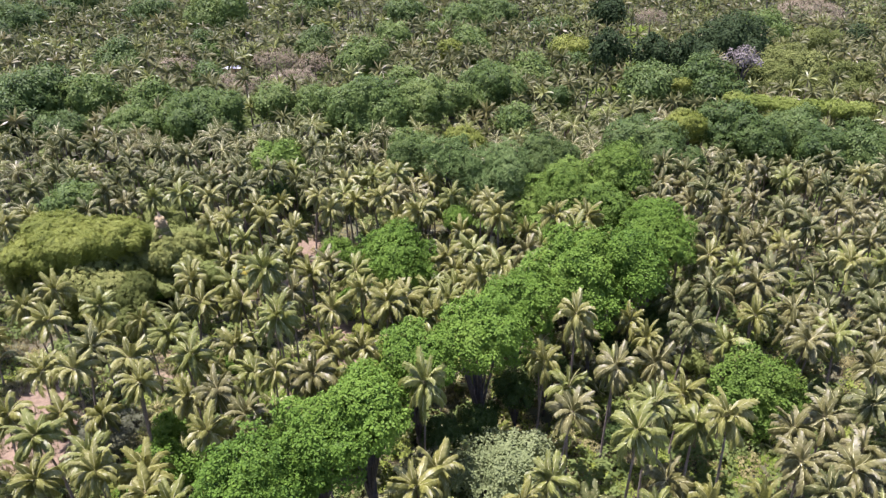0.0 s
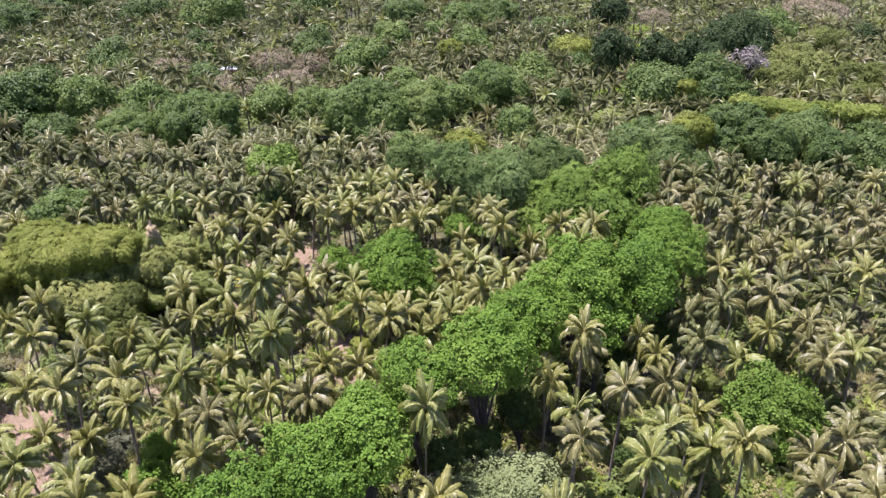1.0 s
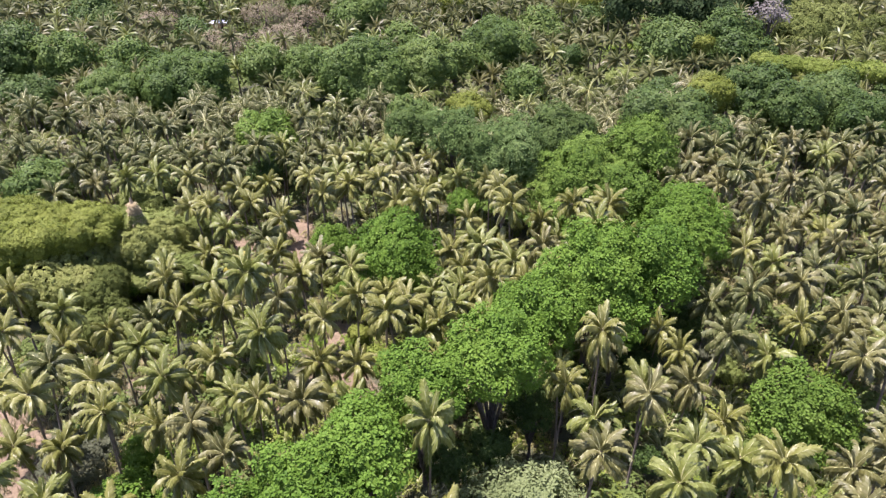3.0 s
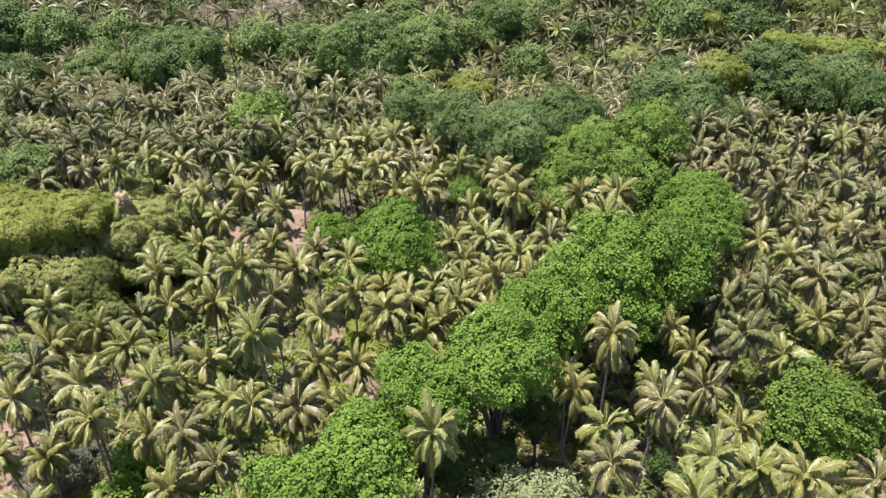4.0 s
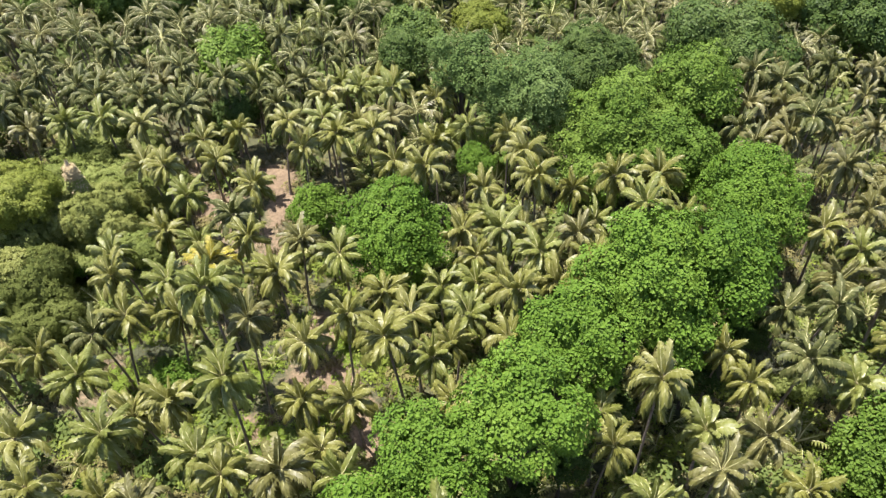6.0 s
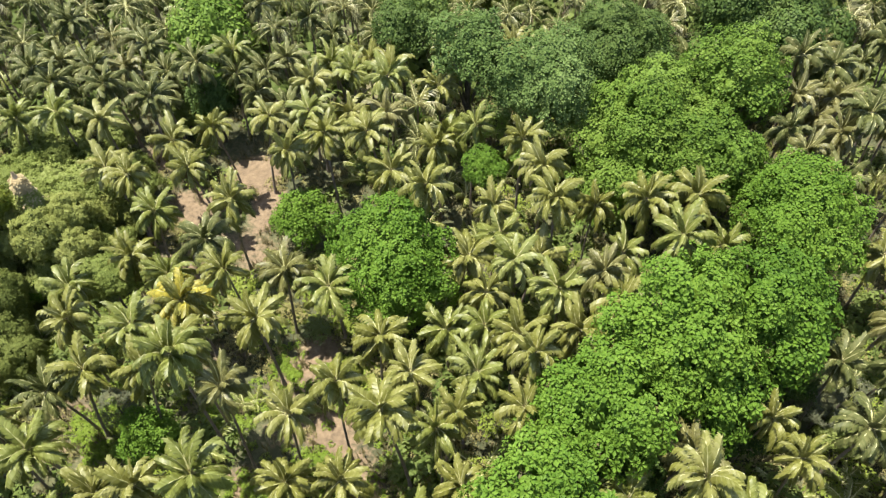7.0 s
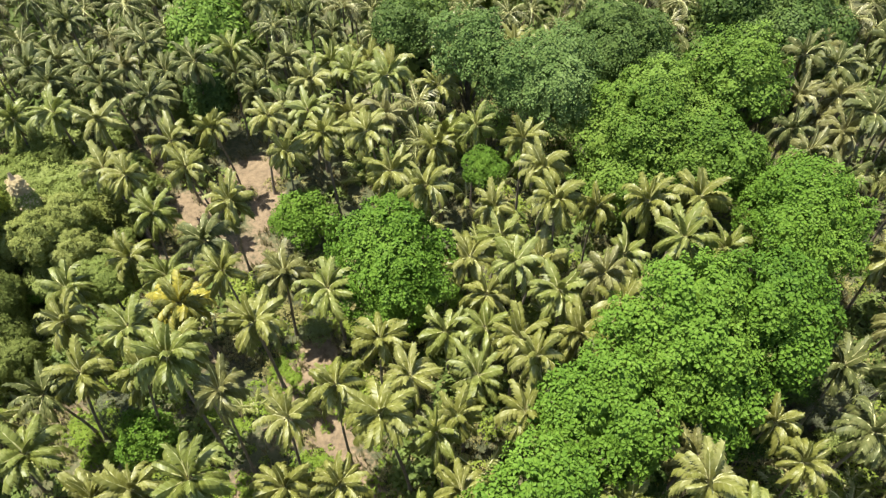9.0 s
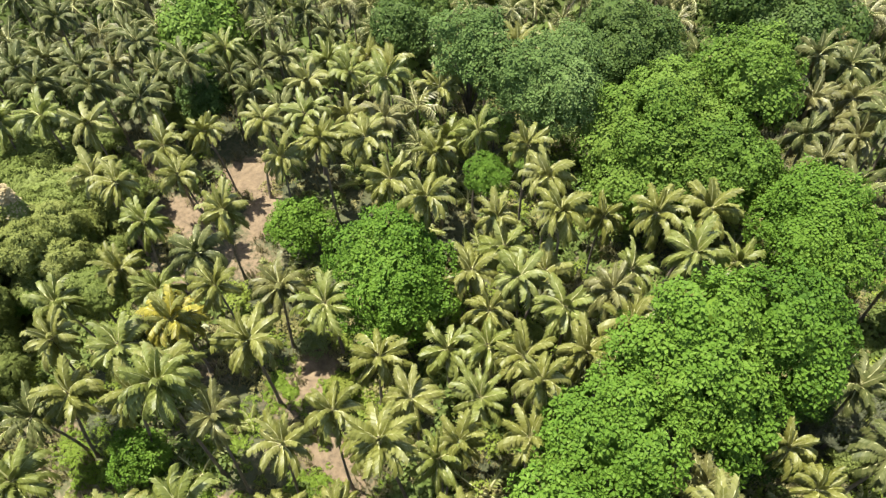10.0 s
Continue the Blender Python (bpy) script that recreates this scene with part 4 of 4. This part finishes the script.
def dead_stump(x, y, height, width):
    """A tall snag: earth-coloured broken top, dry creepers hanging down its sides."""
    r = np.random.default_rng(4)
    rings, sides = 14, 12
    v, f = [], []
    for i in range(rings + 1):
        h = i / rings
        w = width * (0.42 + 2.4 * (1 - h) ** 1.35) * (1.0 if i < rings - 1 else 0.75 if i < rings else 0.3)
        for k in range(sides):
            a = 2 * math.pi * k / sides
            lump = 1 + 0.3 * noise.noise(Vector((2 * math.cos(a), 2 * math.sin(a), 5 * h)))
            v.append((w * lump * math.cos(a) - 0.3 * h, w * lump * math.sin(a), h * height + (0.5 * r.uniform(-1, 1) if i == rings else -0.4 * (i == 0))))
        if i:
            b = (i - 1) * sides
            f += [(b + k, b + (k + 1) % sides, b + sides + (k + 1) % sides, b + sides + k) for k in range(sides)]
    ob = new("creeper_covered_stump")
    ob.location = (x, y, float(ground_z(x, y)))
    trunk = new("trunk", tri_mesh("trunk", v, f, [M_SNAG], smooth=True))
    trunk.parent = ob
    for mat, n, lo, hi, label in ((TONES["straw"][0], 500, 0.6, 0.93, "dry straw-coloured creeper"), (TONES["drape"][0], 2600, 0.4, 0.82, "half-dry hanging creeper")):
        a, h = r.uniform(0, 2 * np.pi, n), r.uniform(lo, hi, n)
        lumps = np.array([noise.noise(Vector((2.2 * math.cos(q), 2.2 * math.sin(q), 7 * f))) for q, f in zip(a, h)])
        wide = width * (0.5 + 2.5 * (1 - h) ** 1.35 + 2.2 * np.maximum(0.78 - h, 0)) * (1 + 0.35 * lumps) * r.uniform(0.9, 1.25, n)
        p = np.stack([np.cos(a) * wide - 0.3 * h, np.sin(a) * wide, h * (height + 0.4)], 1)
        out = np.stack([np.cos(a), np.sin(a), np.full(n, 2.4)], 1)
        lv, lt = rosettes(p, out / np.linalg.norm(out, axis=1)[:, None], 0.3, 4, r)
        creeper = new("creeper", tri_mesh("creeper", lv, lt, [mat]))
        creeper.parent = ob
        creeper["label"] = label
    return tagged(ob, "tall dead stump with an earthy top and dry straw-coloured creepers", "dead tree")


def bamboo_clump(x, y, radius, height, seed):
    """Many thin stems that rise from one root and arch outwards under narrow drooping leaves."""
    r = np.random.default_rng(seed)
    top = new("bamboo_clump")
    top.location = (x, y, float(ground_z(x, y)))
    leaf_v, leaf_t = [], []
    for k in range(26):
        a, lean = 2.4 * k + r.uniform(-0.3, 0.3), radius * math.sqrt(r.uniform(0.05, 1.0))
        tall = height * (1 - 0.35 * (lean / radius) ** 2) * r.uniform(0.85, 1.0)
        way = np.array([math.cos(a), math.sin(a)])
        line = [Vector((*(way * (0.25 + lean * q ** 2.2)), tall * (q - 0.22 * q ** 5))) for q in np.linspace(0, 1, 8)]
        cv, cf = tube(line, [0.05 - 0.006 * i for i in range(8)], 4)
        culm = new("culm", tri_mesh("culm", cv, cf, [M_PALM_GREEN], smooth=True))
        culm.parent = top
        for q in r.uniform(0.3, 1.0, 130):
            i = min(6, int(q * 7))
            p = np.array(line[i].lerp(line[i + 1], q * 7 - i)) + r.normal(0, 0.3, 3)
            b = r.uniform(0, 6.28)
            d = np.array([math.cos(b), math.sin(b), r.uniform(-0.75, 0.1)]) * r.uniform(0.4, 0.75)
            e = np.array([-math.sin(b), math.cos(b), r.uniform(-0.5, 0.5)]) * 0.085
            n = len(leaf_v)
            leaf_v += [tuple(p), tuple(p + 0.45 * d + e), tuple(p + d - (0, 0, 0.15)), tuple(p + 0.45 * d - e)]
            leaf_t += [(n, n + 1, n + 2), (n, n + 2, n + 3)]
    leaves = new("foliage", tri_mesh("foliage", leaf_v, leaf_t, [TONES["drape"][0]]))
    leaves.parent = top
    return tagged(top, "feathery pale green bamboo clump beside the stump", "bamboo")


for i, (x, y, radius, height) in enumerate(((-48.9, 120.6, 2.0, 11.5), (-46.0, 121.4, 2.1, 11.5), (-43.4, 122.8, 1.9, 10.5), (-49.4, 128.4, 2.1, 11.0),
                                            (-43.4, 116.2, 2.0, 9.0), (-54.6, 120.4, 2.2, 12.0), (-46.4, 125.4, 2.0, 10.0), (-52.6, 123.4, 2.0, 10.5))):
    bamboo_clump(x, y, radius, height, 300 + i)


def hut(x, y, wide, deep, turn):
    """A small shed: four plank walls with a door opening and a pitched sheet-metal roof."""
    top = new("hut")
    top.matrix_basis = pose(x, y, float(ground_z(x, y)), 0, 0, turn)

    def slab(name, mat, at, size, tilt=0.0):
        bm = bmesh.new()
        bmesh.ops.create_cube(bm, size=1, matrix=pose(*at, tilt) @ Matrix.Diagonal((*size, 1)))
        me = bpy.data.meshes.new(name)
        bm.to_mesh(me)
        bm.free()
        me.materials.append(mat)
        ob = new(name, me)
        ob.parent = top

    slab("wall", M_SNAG, (0, deep / 2, 1.0), (wide, 0.08, 2.4))
    for side in (-1, 1):
        slab("wall", M_SNAG, (side * wide / 2, 0, 1.0), (0.08, deep - 0.08, 2.4))
        slab("wall", M_SNAG, (side * wide * 0.31, -deep / 2, 1.0), (wide * 0.38, 0.08, 2.4))
        slab("roof", M_SHEET, (0, side * deep * 0.29, 2.5), (wide + 0.6, deep * 0.68, 0.05), -side * 22)
    return tagged(top, "small plank shed with a pale sheet-metal roof among palms", "hut")


hut(-81.4, 269.9, 3.4, 2.6, 8)
hut(-76.9, 272.0, 3.4, 2.6, -6)
dead_stump(-51.4, 118.4, 17.0, 1.0)


# ---- undergrowth: weeds, scrub and dry grass
def clump_template(seed, radius, size, count, leaves):
    r = np.random.default_rng(seed)
    a, d = r.uniform(0, 2 * np.pi, count), radius * np.sqrt(r.uniform(size=count))
    p = np.stack([d * np.cos(a), d * np.sin(a), radius * 0.75 * (1 - (d / radius) ** 2) * r.uniform(0.55, 1.1, count) + 0.1], 1)
    n = np.stack([p[:, 0], p[:, 1], np.full(count, radius * 0.9)], 1)
    v, t = rosettes(p, n / np.linalg.norm(n, axis=1)[:, None], size, leaves, r)
    return v, t, np.zeros(len(t), np.int32)


def tuft_template(seed):
    r = np.random.default_rng(seed)
    vs, ts = [], []
    for k in range(9):
        a, h = r.uniform(0, 6.28), r.uniform(0.5, 1.0)
        x, y = r.uniform(-0.35, 0.35, 2)
        d = np.array([math.cos(a), math.sin(a)])
        e = np.array([-d[1], d[0]]) * 0.06
        vs += [(x - e[0], y - e[1], 0), (x + e[0], y + e[1], 0), (x + d[0] * 0.45 * h, y + d[1] * 0.45 * h, h)]
        ts.append((3 * k, 3 * k + 1, 3 * k + 2))
    return np.array(vs), np.array(ts), np.zeros(9, np.int32)


def sow(n, seed, y_max, dense, lo, hi, bare=0.28):
    r = random.Random(seed)
    out = []
    while len(out) < n:
        y = 40 + (y_max - 40) * r.random()
        x = r.uniform(-1, 1) * (0.66 * y + 22)
        keep = noise.noise(Vector((x * 0.07 + seed, y * 0.07, 0.3))) + 0.5 * noise.noise(Vector((x * 0.2, y * 0.2 + seed, 5)))
        if keep < dense or float(soil_at(np.array(x), np.array(y))) > bare:
            continue
        if any((x - a) ** 2 + (y - b) ** 2 < ((0.25 if h > 11 else 0.8) * rad) ** 2 for a, b, rad, h in TREES):
            continue
        out.append((x, y, float(ground_z(x, y)), r.uniform(0, 6.28), r.uniform(lo, hi)))
    return out


joined("weeds", [clump_template(40 + i, 1.0, 0.24, 30, 3) for i in range(5)], sow(2100, 21, 140, -0.12, 0.6, 1.9), [M_WEED],
       "low yellow-green weeds between the palms", "weeds")
joined("scrub", [clump_template(60 + i, 1.2, 0.27, 42, 3) for i in range(5)], sow(1000, 35, 160, -0.2, 0.9, 2.6), [M_SCRUB],
       "dark green scrub between the palms", "scrub")
joined("dry_brush", [clump_template(180 + i, 1.1, 0.2, 40, 3) for i in range(5)], sow(2000, 91, 150, -0.3, 0.6, 1.7, 0.6), [M_BRUSH],
       "dry olive and straw-coloured brush between the palms", "scrub")
joined("dry_grass", [tuft_template(80 + i) for i in range(6)], sow(15000, 52, 170, -0.35, 0.6, 1.6, 0.8), [M_STRAW],
       "tufts of dry straw-coloured grass", "grass")


def young_palm_template(seed):
    """A young palm with no stem yet: a few leaves that rise from the ground."""
    r = random.Random(seed)
    vs, ts, ix, k = [], [], [], 0
    for i in range(7):
        src = frond_mesh("frond", r.uniform(2.3, 3.3), r.uniform(45, 78), r.uniform(45, 75), 9, 0.34, 0.45, seed * 9 + i, [M_PALM_GREEN, M_RIB], 0.4)
        m = frond_pose(Vector((0, 0, 0.1)), 1, i * 137.5 + r.uniform(-20, 20), 1.0, r.uniform(-30, 30))
        vs += [tuple(m @ v.co) for v in src.vertices]
        ts += [tuple(k + j for j in p.vertices) for p in src.polygons]
        ix += [p.material_index for p in src.polygons]
        k += len(src.vertices)
        bpy.data.meshes.remove(src)
    return np.array(vs), np.array(ts), np.array(ix)


joined("young_palms", [young_palm_template(140 + i) for i in range(5)], sow(420, 71, 165, -0.3, 0.7, 1.4), [M_PALM_GREEN, M_RIB],
       "young stemless palms growing between the tall ones", "palm trees")
rd = random.Random(66)
FAR_SCRUB = []
while len(FAR_SCRUB) < 3600:
    y = rd.uniform(150, 420)
    x = rd.uniform(-1, 1) * (0.63 * y + 15)
    if not in_open(x, y):
        FAR_SCRUB.append((x, y, float(ground_z(x, y)), rd.uniform(0, 6.28), rd.uniform(0.8, 2.4)))
joined("distant_scrub", [clump_template(160 + i, 1.8, 0.8, 16, 3) for i in range(5)], FAR_SCRUB, [M_SCRUB],
       "dark green scrub under the distant palms", "scrub")


def patches(centres, n, seed, lo, hi):
    """Places round a few centres: east, north, half width."""
    r = random.Random(seed)
    out = []
    for x0, y0, w in centres:
        for _ in range(int(n * w * w / 25)):
            x, y = x0 + r.gauss(0, w * 0.55), y0 + r.gauss(0, w * 0.55)
            out.append((x, y, float(ground_z(x, y)), r.uniform(0, 6.28), r.uniform(lo, hi)))
    return out


LUSH = [(37.3, 68.1, 6.0), (36.0, 79.0, 5.0), (51.3, 77.0, 3.0), (43.5, 72.0, 4.0), (-28.6, 89.5, 4.0), (-40.4, 96.1, 4.0), (-28.2, 85.5, 5.0), (-26.9, 95.5, 3.0), (-40.0, 92.3, 4.0), (-13.7, 100.6, 2.5), (-7.1, 109.6, 2.0), (-21.0, 101.0, 3.0), (-16.6, 88.1, 3.0), (-55.1, 109.3, 4.0), (-13.4, 100.1, 3.0), (-17.0, 90.1, 3.0), (35.0, 66.0, 4.0), (-8.2, 94.3, 3.0), (-21.5, 86.0, 3.0), (-26.8, 94.7, 3.0), (-12.5, 99.2, 3.0), (-6.7, 88.5, 3.0)]
joined("lush_grass", [clump_template(90 + i, 0.8, 0.2, 24, 4) for i in range(4)], patches(LUSH, 120, 3, 0.5, 1.1), [M_LUSH],
       "patches of lush bright green grass and herbs", "grass")
FIELD = [(x, y, 5.0) for x, y in ((72, 262), (74, 274), (78, 288), (82, 302), (86, 318), (90, 334), (56, 243), (64, 243))]
joined("creeper_field", [clump_template(110 + i, 1.3, 0.7, 9, 3) for i in range(4)], patches(FIELD, 60, 8, 0.7, 1.2), [M_LUSH],
       "lane of bright yellow-green creepers on open ground", "creepers")
CARPET = [(-56.0, 108.0, 6.0), (-50.0, 104.0, 5.0), (-52.0, 116.0, 6.0), (-46.0, 110.0, 5.0), (-58.0, 118.0, 6.0), (-47.0, 121.0, 4.5), (-55.0, 128.0, 6.0), (-48.0, 130.0, 4.5), (-60.0, 135.0, 5.0), (-52.0, 138.0, 4.0)]
joined("creeper_carpet", [clump_template(120 + i, 1.1, 0.22, 34, 4) for i in range(4)], patches(CARPET, 42, 6, 0.6, 1.7), [TONES["pale"][0]],
       "pale green creepers spread over the open slope", "creepers")
